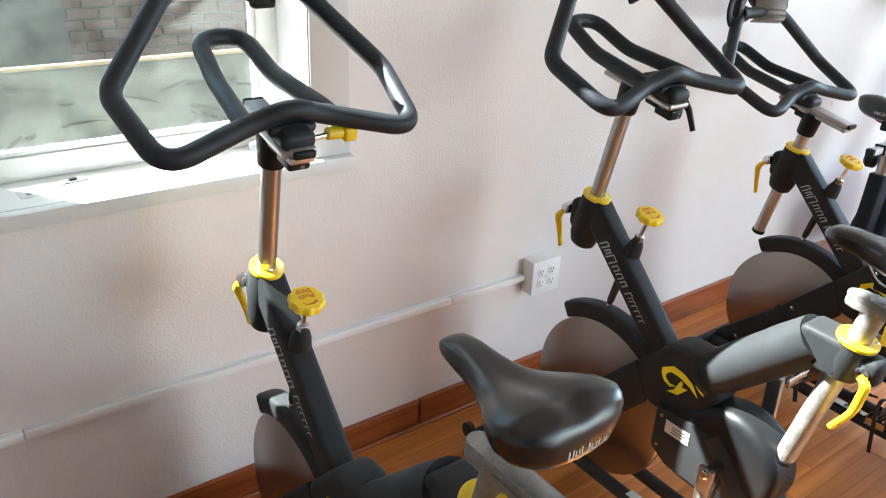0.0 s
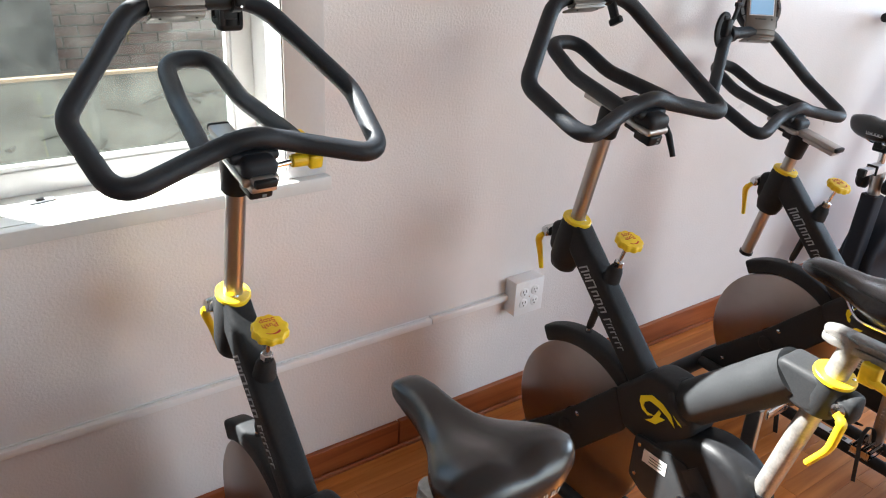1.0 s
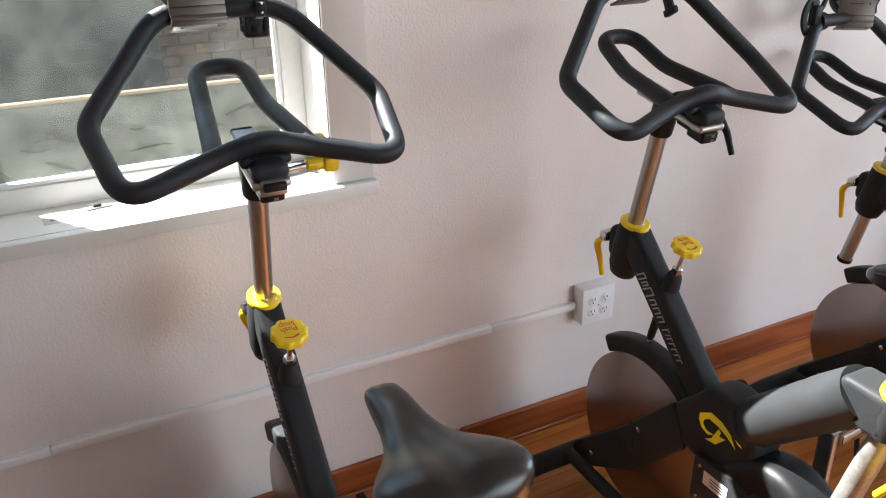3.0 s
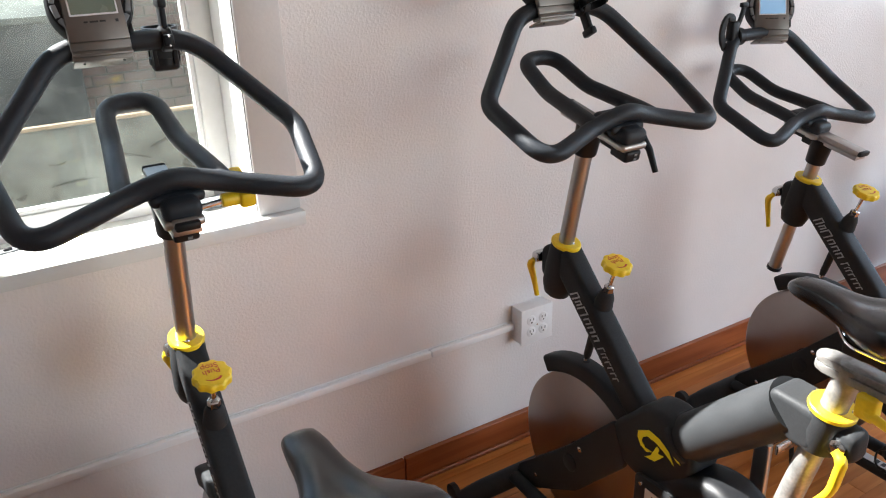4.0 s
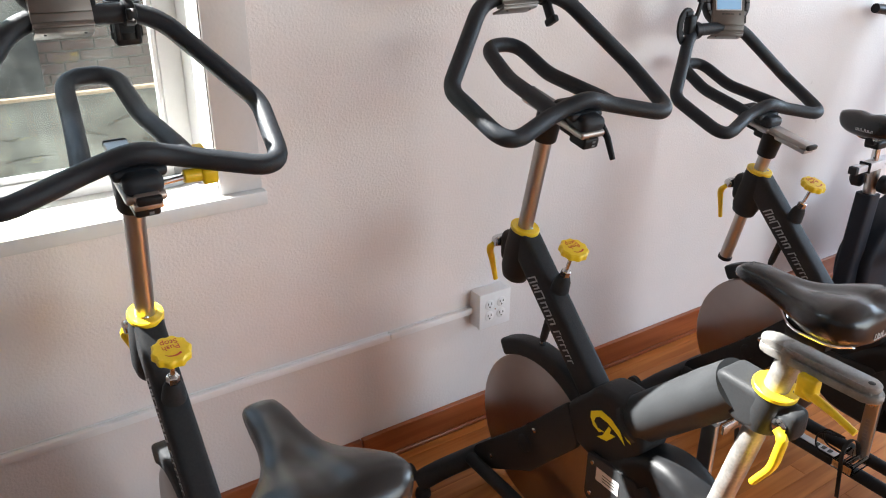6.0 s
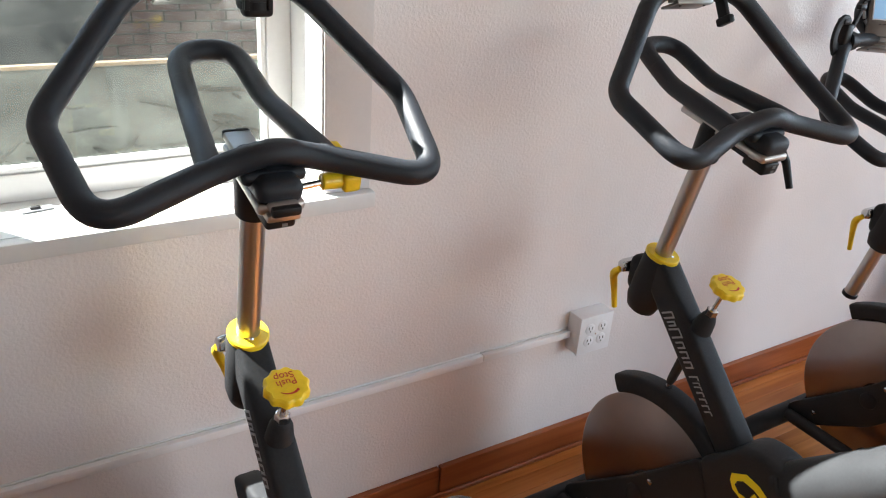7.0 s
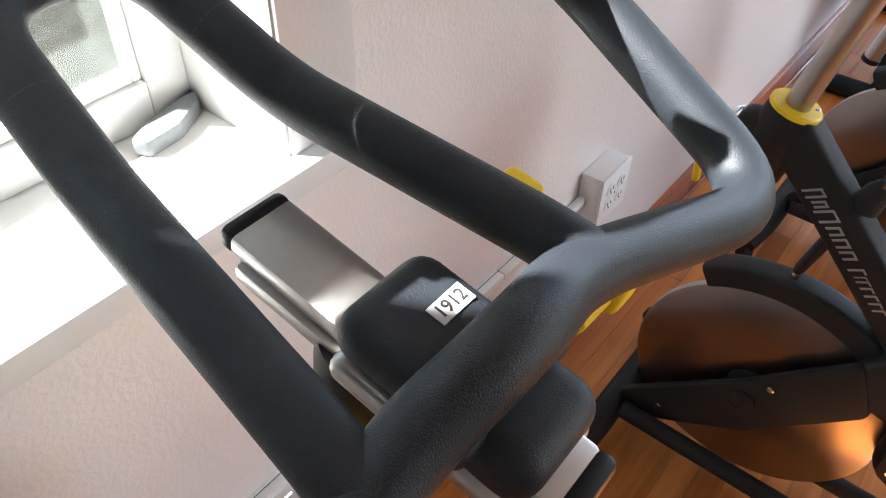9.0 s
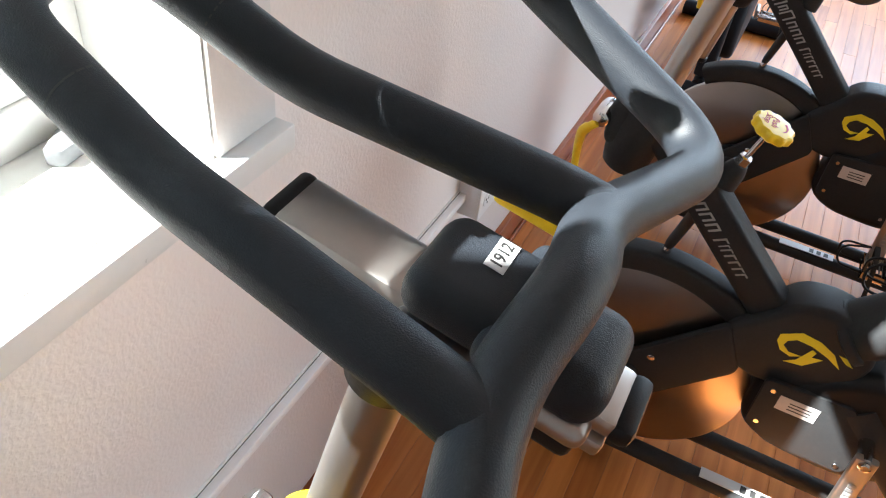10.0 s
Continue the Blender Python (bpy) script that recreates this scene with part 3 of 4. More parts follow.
def cup_clip(parent, p):
    """A black folding cup clip: open oval ring, hinge block, strap and upright lever."""
    m = pose(*p)
    ring = [Vector((-0.052 + 0.026 * math.cos(a), -0.006, 0.018 + 0.044 * math.sin(a))) for a in [radians(55 + 250 * i / 20) for i in range(21)]]
    bm = sweep([m @ v for v in ring], 0, 12, flat=(0.010, 0.005), up=(0, 1, 0))
    box(-0.044, -0.014, -0.016, 0.012, -0.012, 0.048, 0.007, 3, bm=bm, m=m)
    box(-0.062, -0.030, -0.014, 0.010, 0.046, 0.062, 0.005, 3, bm=bm, m=m)
    ob = part("cup_clip", bm, M_PLASTIC, parent, "black folding cup clip")
    part("lower_loop", sweep([m @ Vector((-0.050 + 0.020 * math.cos(a), -0.004, -0.020 + 0.016 * math.sin(a))) for a in [radians(100 + 220 * i / 12) for i in range(13)]], 0.004, 8), M_PLASTIC, ob)
    bm = lathe((-0.016, 0, 0), (0.012, 0, 0), [(0, 0.021), (0.003, 0.026), (0.025, 0.026), (0.028, 0.021)], 20)
    bmesh.ops.transform(bm, matrix=m, verts=bm.verts[:])
    part("strap", bm, M_PLASTIC, ob)
    bm = sweep(rounded([m @ Vector(q) for q in ((-0.020, -0.004, 0.018), (-0.004, -0.006, 0.050), (0.004, -0.008, 0.088))], 0.02), 0, 12, flat=(0.006, 0.005), up=(0, 1, 0))
    box(-0.010, 0.016, -0.016, 0.000, 0.084, 0.098, 0.004, bm=bm, m=m)
    part("quick_lever", bm, M_PLASTIC, ob)


def bottle_holder(parent, p, lean=0.0):
    """A black clip-on holder ring with a strap round the bar."""
    m = pose(*p, lean, 0, 0)
    bm = bmesh.new()
    for z, r, h in ((0.0, 0.032, 0.018), (-0.05, 0.027, 0.012)):
        rings = []
        for rr, zz in ((r, z), (r, z + h), (r - 0.004, z + h), (r - 0.004, z)):
            rings.append([bm.verts.new((rr * math.cos(a), 0.04 + rr * math.sin(a), zz)) for a in [2 * math.pi * i / 24 for i in range(24)]])
        for k in range(4):
            a, b = rings[k], rings[(k + 1) % 4]
            for i in range(24):
                bm.faces.new((a[i], a[(i + 1) % 24], b[(i + 1) % 24], b[i]))
    bmesh.ops.recalc_face_normals(bm, faces=bm.faces[:])
    box(-0.024, 0.024, 0.016, 0.046, -0.062, -0.004, 0.008, 3, bm=bm)
    for a in (0.3, 2.2, 4.0, 5.3):
        c = Vector((0.030 * math.cos(a), 0.04 + 0.030 * math.sin(a), 0))
        box(c.x - 0.004, c.x + 0.004, c.y - 0.003, c.y + 0.003, -0.05, 0.01, 0.001, bm=bm)
    bmesh.ops.transform(bm, matrix=m, verts=bm.verts[:])
    ob = part("bottle_holder", bm, M_PLASTIC, parent, "black plastic clip-on bottle holder")
    bm = lathe((-0.010, 0, 0), (0.010, 0, 0), [(0, 0.021), (0.002, 0.0235), (0.018, 0.0235), (0.02, 0.021)], 20)
    box(-0.009, 0.009, -0.034, -0.019, -0.010, 0.010, 0.003, bm=bm)
    bmesh.ops.transform(bm, matrix=m, verts=bm.verts[:])
    part("strap", bm, M_PLASTIC, ob)
    bm = box(-0.006, 0.006, -0.012, 0.012, 0.018, 0.062, 0.004)
    box(-0.008, 0.008, -0.018, 0.018, 0.055, 0.072, 0.004, bm=bm)
    bmesh.ops.transform(bm, matrix=m, verts=bm.verts[:])
    part("quick_lever", bm, M_PLASTIC, ob)
    for z in (-0.008, 0.008):
        part("strap_screw", lathe(m @ Vector((0, -0.033, z)), m @ Vector((0, -0.037, z)), [(0, 0.003), (0.003, 0.002)], 8), M_CHROME, ob)


def bent_lever(parent, pts, r, name, label):
    rad = [r * k for k in (0.8, 1.0, 1.05, 1.0, 0.95, 0.9, 0.85, 0.8, 0.75, 0.7)]
    path = rounded(pts, 0.02, 7)
    rr = [rad[min(9, int(i * 9 / (len(path) - 1)))] for i in range(len(path))]
    return part(name, sweep(path, rr, 12), M_YELLOW, parent, label)


def pedal(parent, at):
    """A pedal with toe cage and strap."""
    x, y, z = at
    s = 1 if x > 0 else -1
    bm = box(x, x + s * 0.085, y - 0.028, y - 0.02, z - 0.012, z + 0.012, 0.002)
    box(x, x + s * 0.085, y + 0.02, y + 0.028, z - 0.012, z + 0.012, 0.002, bm=bm)
    box(x + s * 0.078, x + s * 0.086, y - 0.028, y + 0.028, z - 0.012, z + 0.012, 0.002, bm=bm)
    rod((x - s * 0.01, y, z), (x + s * 0.08, y, z), 0.008, bm=bm)
    ob = part("pedal", bm, M_CHROME, parent, "steel pedal with toe cage")
    cage = None
    for dx in (0.02, 0.065):
        cage = sweep(rounded([(x + s * dx, y + 0.028, z - 0.008), (x + s * dx, y + 0.095, z - 0.004), (x + s * (dx * 0.6 + 0.017), y + 0.10, z + 0.05), (x + s * 0.043, y + 0.03, z + 0.062)], 0.03),
                     0.003, 6, bm=cage)
    part("toe_cage", cage, M_PLASTIC, ob)
    strap = sweep(rounded([(x + s * 0.002, y, z - 0.012), (x + s * 0.002, y + 0.01, z + 0.045), (x + s * 0.043, y + 0.015, z + 0.068), (x + s * 0.084, y + 0.01, z + 0.045),
                           (x + s * 0.088, y, z - 0.02), (x + s * 0.092, y - 0.01, z - 0.095)], 0.025), 0, 8, flat=(0.0015, 0.006), up=(0, 1, 0))
    part("toe_strap", strap, M_RUBBER, ob)


def spin_bike(at, turn, label, bar_drop=0.0, slide=0.0, bar_side="knob", sticker=False, lit=False, holder=0.072, holder_lean=0, crank=-92, seat_y=-0.618, seat_z=1.0, computer=0.0, face=0.0):
    """A studio bike that heads along +y; the origin lies under the front collar."""
    bike = thing("spin_bike", at, turn)
    tagged(bike, label, "exercise bike", "spin bikes along the wall")
    z0 = -bar_drop
    py = -LEAN_POST * bar_drop
    # front post, collar and head
    top = 1.185 + z0
    p = lambda z: (0, LEAN_POST * (z - 0.868), z)
    part("handlebar_post", rod(p(top - 0.445), p(top - 0.01), 0.0195, seg=28), M_STEEL, bike, "brushed steel handlebar post")
    part("post_end_cap", rod(p(top - 0.452), p(top - 0.440), 0.0225, seg=24), M_PLASTIC, bike)
    part("post_sleeve", lathe(p(top - 0.075), p(top), [(0, 0.026), (0.003, 0.028), (0.06, 0.031), (0.075, 0.03)], 28), M_PLASTIC, bike)
    d = Vector(p(1)) - Vector(p(0))
    head = lathe(p(0.715), p(0.868), [(0, 0.028), (0.006, 0.036), (0.03, 0.043), (0.09, 0.044), (0.148, 0.040), (0.153, 0.037)], 32)
    head = box(-0.03, 0.03, 0.0, 0.075, 0.755, 0.845, 0.022, 4, bm=head)
    for v in head.verts:
        v.co.x *= 0.84
    part("head_housing", head, M_FRAME, bike, "black cast head housing")
    ring = lathe(p(0.862), p(0.880), [(0, 0.034), (0.002, 0.0405), (0.009, 0.0405), (0.0115, 0.038), (0.0115, 0.0195)], 32)
    for v in ring.verts:
        v.co.x *= 0.86
    collar = part("front_collar", ring, M_YELLOW, bike, "yellow plastic post collar")
    for a in (80, 260):
        c = Vector(p(0.875)) + Vector((0.024 * math.cos(radians(a)), 0.030 * math.sin(radians(a)), 0.001))
        part("collar_screw", lathe(c, c + Vector((0, 0, 0.003)), [(0, 0.004), (0.0025, 0.003)], 10), M_CHROME, collar)
    bm = lathe((-0.034, 0.082, 0.808), (0.034, 0.082, 0.808), [(0, 0.010), (0.003, 0.014), (0.012, 0.016), (0.056, 0.016), (0.065, 0.014), (0.068, 0.010)], 18)
    bolt = part("lever_bolt", bm, M_CHROME, bike, "steel clamp bolt")
    bent_lever(bike, [(-0.030, 0.086, 0.800), (-0.028, 0.108, 0.778), (-0.012, 0.113, 0.735), (0.0, 0.112, 0.678)], 0.0095, "clamp_lever", "yellow plastic clamp lever")
    # down tube with silver lettering marks
    a, b = Vector((0, -0.004, 0.838)), Vector((0, -0.305, 0.535))
    tube = part("down_tube", sweep([a, b], 0, 24, flat=(0.036, 0.029), up=(1, 0, 0)), M_FRAME, bike, "black down tube with silver lettering strip")
    dirv = (b - a).normalized()
    upv = Vector((0, -dirv.z, dirv.y)) * -1
    for side in (-1, 1):
        bm = None
        s = 0.097
        words = [(0.018, 0.027), (0.014, 0.019), (0.025, 0.027), (0.018, 0.019), (0.019, 0.019), (0.018, 0.019), (0.009, 0), (0.012, 0.021),
                 (0.007, 0.016), (0.010, 0.017), (0.012, 0.016), (0.012, 0.016), (0.011, 0.016), (0.011, 0.016)]
        for w, h in words:
            if h:
                m = frame_of(a + dirv * s + Vector((side * 0.0292, 0, 0)) - upv * 0.006, dirv, upv)
                g, k, h = w * 0.92, min(0.0042, w * 0.32), h * 1.12
                own = box(0.0, k, -h * 0.5, h * 0.5, -0.0006, 0.0006)
                if w > 0.013:
                    box(g - k, g, -h * 0.5, h * 0.5, -0.0006, 0.0006, bm=own)
                box(k, g - (k if w > 0.013 else 0), h * 0.5 - k * 0.8, h * 0.5, -0.0006, 0.0006, bm=own)
                for v in own.verts:
                    v.co.x += v.co.y * 0.25
                bmesh.ops.transform(own, matrix=m, verts=own.verts[:])
                bm = join(bm, own)
            s += w * 1.22
        part("lettering_strip", bm, M_SILVERINK, tube, smooth=0)
    # tension knob
    k0, k1 = Vector((0, -0.148, 0.772)), Vector((0, -0.180, 0.873))
    kd = (k1 - k0).normalized()
    part("knob_boss", lathe(k0 - kd * 0.02, k1, [(0, 0.024), (0.03, 0.020), (0.043, 0.015), (0.046, 0.013)], 20), M_FRAME, bike)
    part("knob_nut", lathe(k0 + kd * 0.024, k1, [(0, 0.011), (0.001, 0.0125), (0.017, 0.0125), (0.019, 0.010)], 6), M_CHROME, bike)
    part("knob_stem", rod(k0 + kd * 0.03, k1, 0.0045, seg=12), M_CHROME, bike)
    bm = scalloped(0.0365, 0.018)
    m = frame_of(k1 - kd * 0.009, (1, 0, 0), Vector((0, 1, 0)) - kd * kd.y)
    bmesh.ops.transform(bm, matrix=m, verts=bm.verts[:])
    knob = part("tension_knob", bm, M_YELLOW, bike, "yellow scalloped tension knob")
    flip = m @ pose(0, 0, 0.0190, 0, 0, 180)
    lettering("Push", 0.017, flip @ pose(0.0, -0.003, 0), M_RED, knob, "lettering")
    lettering("Stop", 0.017, flip @ pose(0.0, -0.016, 0), M_RED, knob, "lettering")
    arc = None
    for i in range(9):
        ang = radians(52 + i * 9)
        w = 0.0012 + 0.0030 * (i / 8)
        arc = box(-0.0022, 0.0022, -w / 2, w / 2, 0, 0.0004, bm=arc, m=flip @ pose(0.021 * math.cos(ang), 0.021 * math.sin(ang) - 0.002, 0, 0, 0, math.degrees(ang) - 90))
    part("red_arrow", arc, M_RED, knob, smooth=0)
    # flywheel, guard and piston
    wy, wz, R = -0.105, 0.287, 0.236
    wheel = part("flywheel", lathe((-0.012, wy, wz), (0.012, wy, wz), [(0, 0.05), (0.0, R - 0.006), (0.004, R), (0.020, R), (0.024, R - 0.006), (0.024, 0.05)], 96), M_WHEEL, bike, "satin steel flywheel disc")
    part("axle_hub", lathe((-0.05, wy, wz), (0.05, wy, wz), [(0, 0.018), (0.003, 0.024), (0.03, 0.026), (0.036, 0.045), (0.064, 0.045), (0.07, 0.026), (0.097, 0.024), (0.1, 0.018)], 24), M_FRAME, wheel)
    g = []
    for i in range(19):
        t = radians(57 + i * (137 - 57) / 18)
        g.append((0, wy + math.cos(t) * 0.262, wz + math.sin(t) * 0.262))
    guard = part("brake_guard", sweep(g, 0, 16, flat=(0.024, 0.026), up=(1, 0, 0)), M_FRAME, bike, "black curved brake guard over the flywheel")
    part("piston_ball", lathe((0, -0.094, 0.570), (0, -0.096, 0.594), [(0, 0.008), (0.01, 0.009), (0.022, 0.006)], 12), M_CHROME, guard)
    part("brake_piston", lathe((0, -0.094, 0.582), (0, -0.122, 0.690), [(0, 0.007), (0.015, 0.010), (0.08, 0.011), (0.11, 0.011)], 16), M_RUBBER, bike)
    part("guard_bolt", lathe((-0.03, -0.262, 0.478), (0.03, -0.262, 0.478), [(0, 0.005), (0.003, 0.008), (0.057, 0.008), (0.06, 0.005)], 12), M_CHROME, guard)
    # junction
    hub = soften([(-0.245, 0.500), (-0.300, 0.555), (-0.335, 0.598), (-0.400, 0.606), (-0.470, 0.580), (-0.495, 0.525), (-0.470, 0.450), (-0.410, 0.412), (-0.330, 0.392), (-0.262, 0.415), (-0.235, 0.455)], 0.03)
    junction = part("junction", plate(hub, -0.046, 0.046, 0.016, 4), M_FRAME, bike, "black cast frame junction")
    part("tube_ring", lathe((0, -0.430, 0.545), (0, -0.450, 0.563), [(0, 0.055), (0.004, 0.062), (0.018, 0.062), (0.022, 0.058)], 32), M_FRAME, junction)
    for side in (-1, 1):
        em = bmesh.new()
        for shape in (EMBLEM_ARC, EMBLEM_LEAF, EMBLEM_TAIL):
            em.faces.new([em.verts.new((side * 0.0466, y, z)) for y, z in shape])
        r = bmesh.ops.extrude_face_region(em, geom=em.faces[:])
        for v in r["geom"]:
            if isinstance(v, bmesh.types.BMVert):
                v.co.x += side * 0.0008
        bmesh.ops.recalc_face_normals(em, faces=em.faces[:])
        part("emblem", em, M_DECAL, junction, "yellow curved emblem", smooth=0)
    # fork plates to the front foot
    fork = soften([(-0.250, 0.505), (-0.300, 0.400), (-0.128, 0.205), (0.060, 0.085), (0.125, 0.085), (0.125, 0.130), (0.060, 0.190), (-0.085, 0.325)], 0.02)
    for side in (-1, 1):
        f = part("fork_plate", plate(fork, side * 0.030, side * 0.050, 0.006), M_FRAME, bike)
        part("axle_cap", lathe((side * 0.05, wy, wz), (side * 0.056, wy, wz), [(0, 0.026), (0.003, 0.025), (0.006, 0.02)], 20), M_FRAME, f)
        for q in ((-0.142, 0.352), (0.035, 0.150)):
            part("plate_bolt", lathe((side * 0.049, *q), (side * 0.056, *q), [(0, 0.008), (0.004, 0.0075), (0.006, 0.004)], 12), M_CHROME, f)
    foot = part("front_foot", sweep(rounded([(-0.232, 0.15, 0.055), (-0.17, 0.13, 0.085), (0.17, 0.13, 0.085), (0.232, 0.15, 0.055)], 0.08), 0.031, 16), M_FRAME, bike, "black front foot tube")
    for s in (-1, 1):
        part("foot_pad", lathe((s * 0.215, 0.147, 0.0), (s * 0.215, 0.147, 0.05), [(0, 0.022), (0.004, 0.024), (0.02, 0.022), (0.03, 0.012), (0.05, 0.010)], 16), M_RUBBER, foot)
        part("transport_wheel", lathe((s * 0.228, 0.178, 0.075), (s * 0.250, 0.178, 0.075), [(0, 0.022), (0.003, 0.027), (0.019, 0.027), (0.022, 0.022)], 20), M_RUBBER, foot)
    # base tubes
    for x, za in ((-0.078, 0.112), (0.060, 0.080)):
        t = part("base_tube", rod((x, 0.10, za), (x, -0.86, za - 0.012), 0.0195, seg=18), M_FRAME, bike)
        if x < 0:
            part("paper_label", box(x - 0.013, x + 0.013, -0.47, -0.32, za + 0.0135, za + 0.0155), M_WHITE, t, "white printed label", smooth=0)
            for i in range(3):
                part("label_line", box(x - 0.009, x + 0.009, -0.455 + i * 0.02, -0.443 + i * 0.02, za + 0.0155, za + 0.0158), M_INK, t, smooth=0)
    rear = part("rear_foot", rod((-0.25, -0.86, 0.062), (0.25, -0.86, 0.062), 0.030, seg=20), M_FRAME, bike)
    for s in (-1, 1):
        part("foot_pad", lathe((s * 0.22, -0.86, 0), (s * 0.22, -0.86, 0.05), [(0, 0.022), (0.004, 0.024), (0.02, 0.022), (0.03, 0.012), (0.05, 0.010)], 16), M_RUBBER, rear)
        part("end_cap", rod((s * 0.245, -0.86, 0.062), (s * 0.256, -0.86, 0.062), 0.0315, seg=20), M_PLASTIC, rear)
    part("rear_leg", sweep([(0, -0.505, 0.425), (0, -0.845, 0.075)], 0, 24, flat=(0.036, 0.062), up=(1, 0, 0)), M_FRAME, bike)
    # top tube, seat head and post
    ta, tb = Vector((0, -0.440, 0.552)), Vector((0, -0.660, 0.768))
    part("top_tube", lathe(ta, tb, [(0, 0.055), (0.01, 0.056), (0.205, 0.056), (0.208, 0.0565), (0.235, 0.0565), (0.308, 0.054)], 40), M_FRAME, bike, "thick black top tube with a satin sheen")
    sp = lambda z: (0, -0.737 + LEAN_POST * (z - 0.81), z)
    seat_head = lathe(sp(0.715), sp(0.802), [(0, 0.030), (0.006, 0.040), (0.05, 0.042), (0.085, 0.041), (0.088, 0.036)], 32)
    seat_head = plate(soften([(-0.632, 0.806), (-0.735, 0.803), (-0.735, 0.716), (-0.690, 0.712), (-0.622, 0.745)], 0.018), -0.041, 0.041, 0.014, 4, bm=seat_head)
    box(-0.026, 0.026, -0.800, -0.74, 0.722, 0.785, 0.016, 3, bm=seat_head)
    part("seat_head", seat_head, M_FRAME, bike, "black cast seat head")
    sc = part("seat_collar", lathe(sp(0.798), sp(0.82), [(0, 0.036), (0.002, 0.043), (0.009, 0.043), (0.011, 0.041), (0.011, 0.024)], 36), M_YELLOW, bike, "yellow plastic seat collar")
    for q in (100, 280):
        c = Vector(sp(0.811)) + Vector((0.033 * math.cos(radians(q)), 0.033 * math.sin(radians(q)), 0))
        part("collar_screw", lathe(c, c + Vector((0, 0, 0.003)), [(0, 0.004), (0.0025, 0.003)], 10), M_CHROME, sc)
    part("seat_post", rod(sp(0.45), sp(0.90), 0.0235, seg=28), M_WORN, bike, "worn steel seat post")
    part("seat_post_end", rod(sp(0.443), sp(0.455), 0.0265, seg=24), M_PLASTIC, bike)
    part("seat_bolt", lathe((-0.034, -0.772, 0.752), (0.034, -0.772, 0.752), [(0, 0.010), (0.003, 0.015), (0.065, 0.015), (0.068, 0.010)], 18), M_CHROME, bike)
    bent_lever(bike, [(-0.034, -0.772, 0.748), (-0.036, -0.790, 0.735), (-0.034, -0.780, 0.665), (-0.030, -0.745, 0.605)], 0.0105, "seat_lever", "yellow plastic seat lever")
    bm = slab(0.0195, -0.912, -0.690, 0.890, 0.9025, 0.0035)
    slab(0.0222, -0.918, -0.690, 0.874, 0.8885, 0.003, bm=bm)
    box(-0.017, 0.017, -0.905, -0.700, 0.886, 0.893, bm=bm)
    rail = part("seat_rail", bm, M_WORN, bike, "grey metal seat slide rail")
    part("rail_bolt", lathe((0, -0.895, 0.900), (0, -0.895, 0.906), [(0, 0.006), (0.003, 0.006), (0.004, 0.003)], 12), M_INK, rail)
    bent_lever(bike, [(-0.016, -0.795, 0.875), (-0.026, -0.800, 0.845), (-0.030, -0.850, 0.838), (-0.034, -0.905, 0.822)], 0.009, "slide_lever", "yellow plastic slide lever")
    part("lever_block", box(-0.034, -0.008, -0.822, -0.786, 0.830, 0.876, 0.006, 3), M_YELLOW, bike, "yellow plastic lever block")
    saddle(bike, seat_y, seat_z)
    # drive cover, crank and pedals
    case = soften([(-0.335, 0.405), (-0.330, 0.285), (-0.400, 0.245), (-0.560, 0.235), (-0.660, 0.300), (-0.690, 0.390), (-0.650, 0.480), (-0.560, 0.520), (-0.470, 0.500), (-0.410, 0.440)], 0.06)
    cov = part("drive_cover", plate(case, -0.056, 0.056, 0.030, 6), M_PLASTIC, bike, "black plastic drive cover")
    panel = soften([(-0.345, 0.425), (-0.345, 0.300), (-0.400, 0.268), (-0.540, 0.268), (-0.555, 0.340), (-0.500, 0.435)], 0.012)
    part("guard_panel", plate(panel, -0.0615, -0.050, 0.003), M_FRAME, cov, "flat black guard panel")
    part("cover_seam", box(-0.0004, 0.0004, -0.692, -0.40, 0.405, 0.4065), M_INK, cov, smooth=0)
    part("warning_label", box(-0.0627, -0.0616, -0.452, -0.380, 0.366, 0.402), M_WHITE, cov, "white printed label", smooth=0)
    for i in range(3):
        part("label_line", box(-0.0631, -0.0626, -0.44, -0.40, 0.374 + i * 0.008, 0.3765 + i * 0.008), M_INK, cov, smooth=0)
    for q in ((-0.365, 0.405), (-0.365, 0.315), (-0.525, 0.285)):
        part("cover_screw", lathe((-0.061, *q), (-0.0645, *q), [(0, 0.006), (0.003, 0.005)], 10), M_CHROME, cov)
    cy, cz = -0.545, 0.372
    part("crank_axle", rod((-0.115, cy, cz), (0.115, cy, cz), 0.014, seg=16), M_CHROME, bike)
    for side in (-1, 1):
        ang = radians(crank if side < 0 else crank + 180)
        e = (cy + 0.172 * math.cos(ang), cz + 0.172 * math.sin(ang))
        dv = Vector((0, e[0] - cy, e[1] - cz)).normalized()
        arm = part("crank_arm", sweep([Vector((side * 0.110, cy, cz)) - dv * 0.012, Vector((side * 0.118, *e)) + dv * 0.012], 0, 16, flat=(0.0195, 0.008), up=(1, 0, 0)), M_STEEL, bike, "dull steel crank arm with stamped marks")
        stamp = None
        for i in range(7):
            c = Vector((side * 0.1235, cy, cz)) + dv * (0.055 + i * 0.0115)
            stamp = box(-0.0006, 0.0006, -0.006, 0.006, -0.0036 if i % 3 else -0.0046, 0.0036, bm=stamp, m=Matrix.Translation(c) @ pose(0, 0, 0, math.degrees(ang) + 90, 0, 0))
        part("stamped_mark", stamp, M_SILVERINK, arm, smooth=0)
        part("crank_bolt", lathe((side * 0.108, cy, cz), (side * 0.124, cy, cz), [(0, 0.012), (0.013, 0.012), (0.014, 0.009), (0.016, 0.007)], 16), M_CHROME, arm)
        pedal(arm, (side * 0.128, *e))
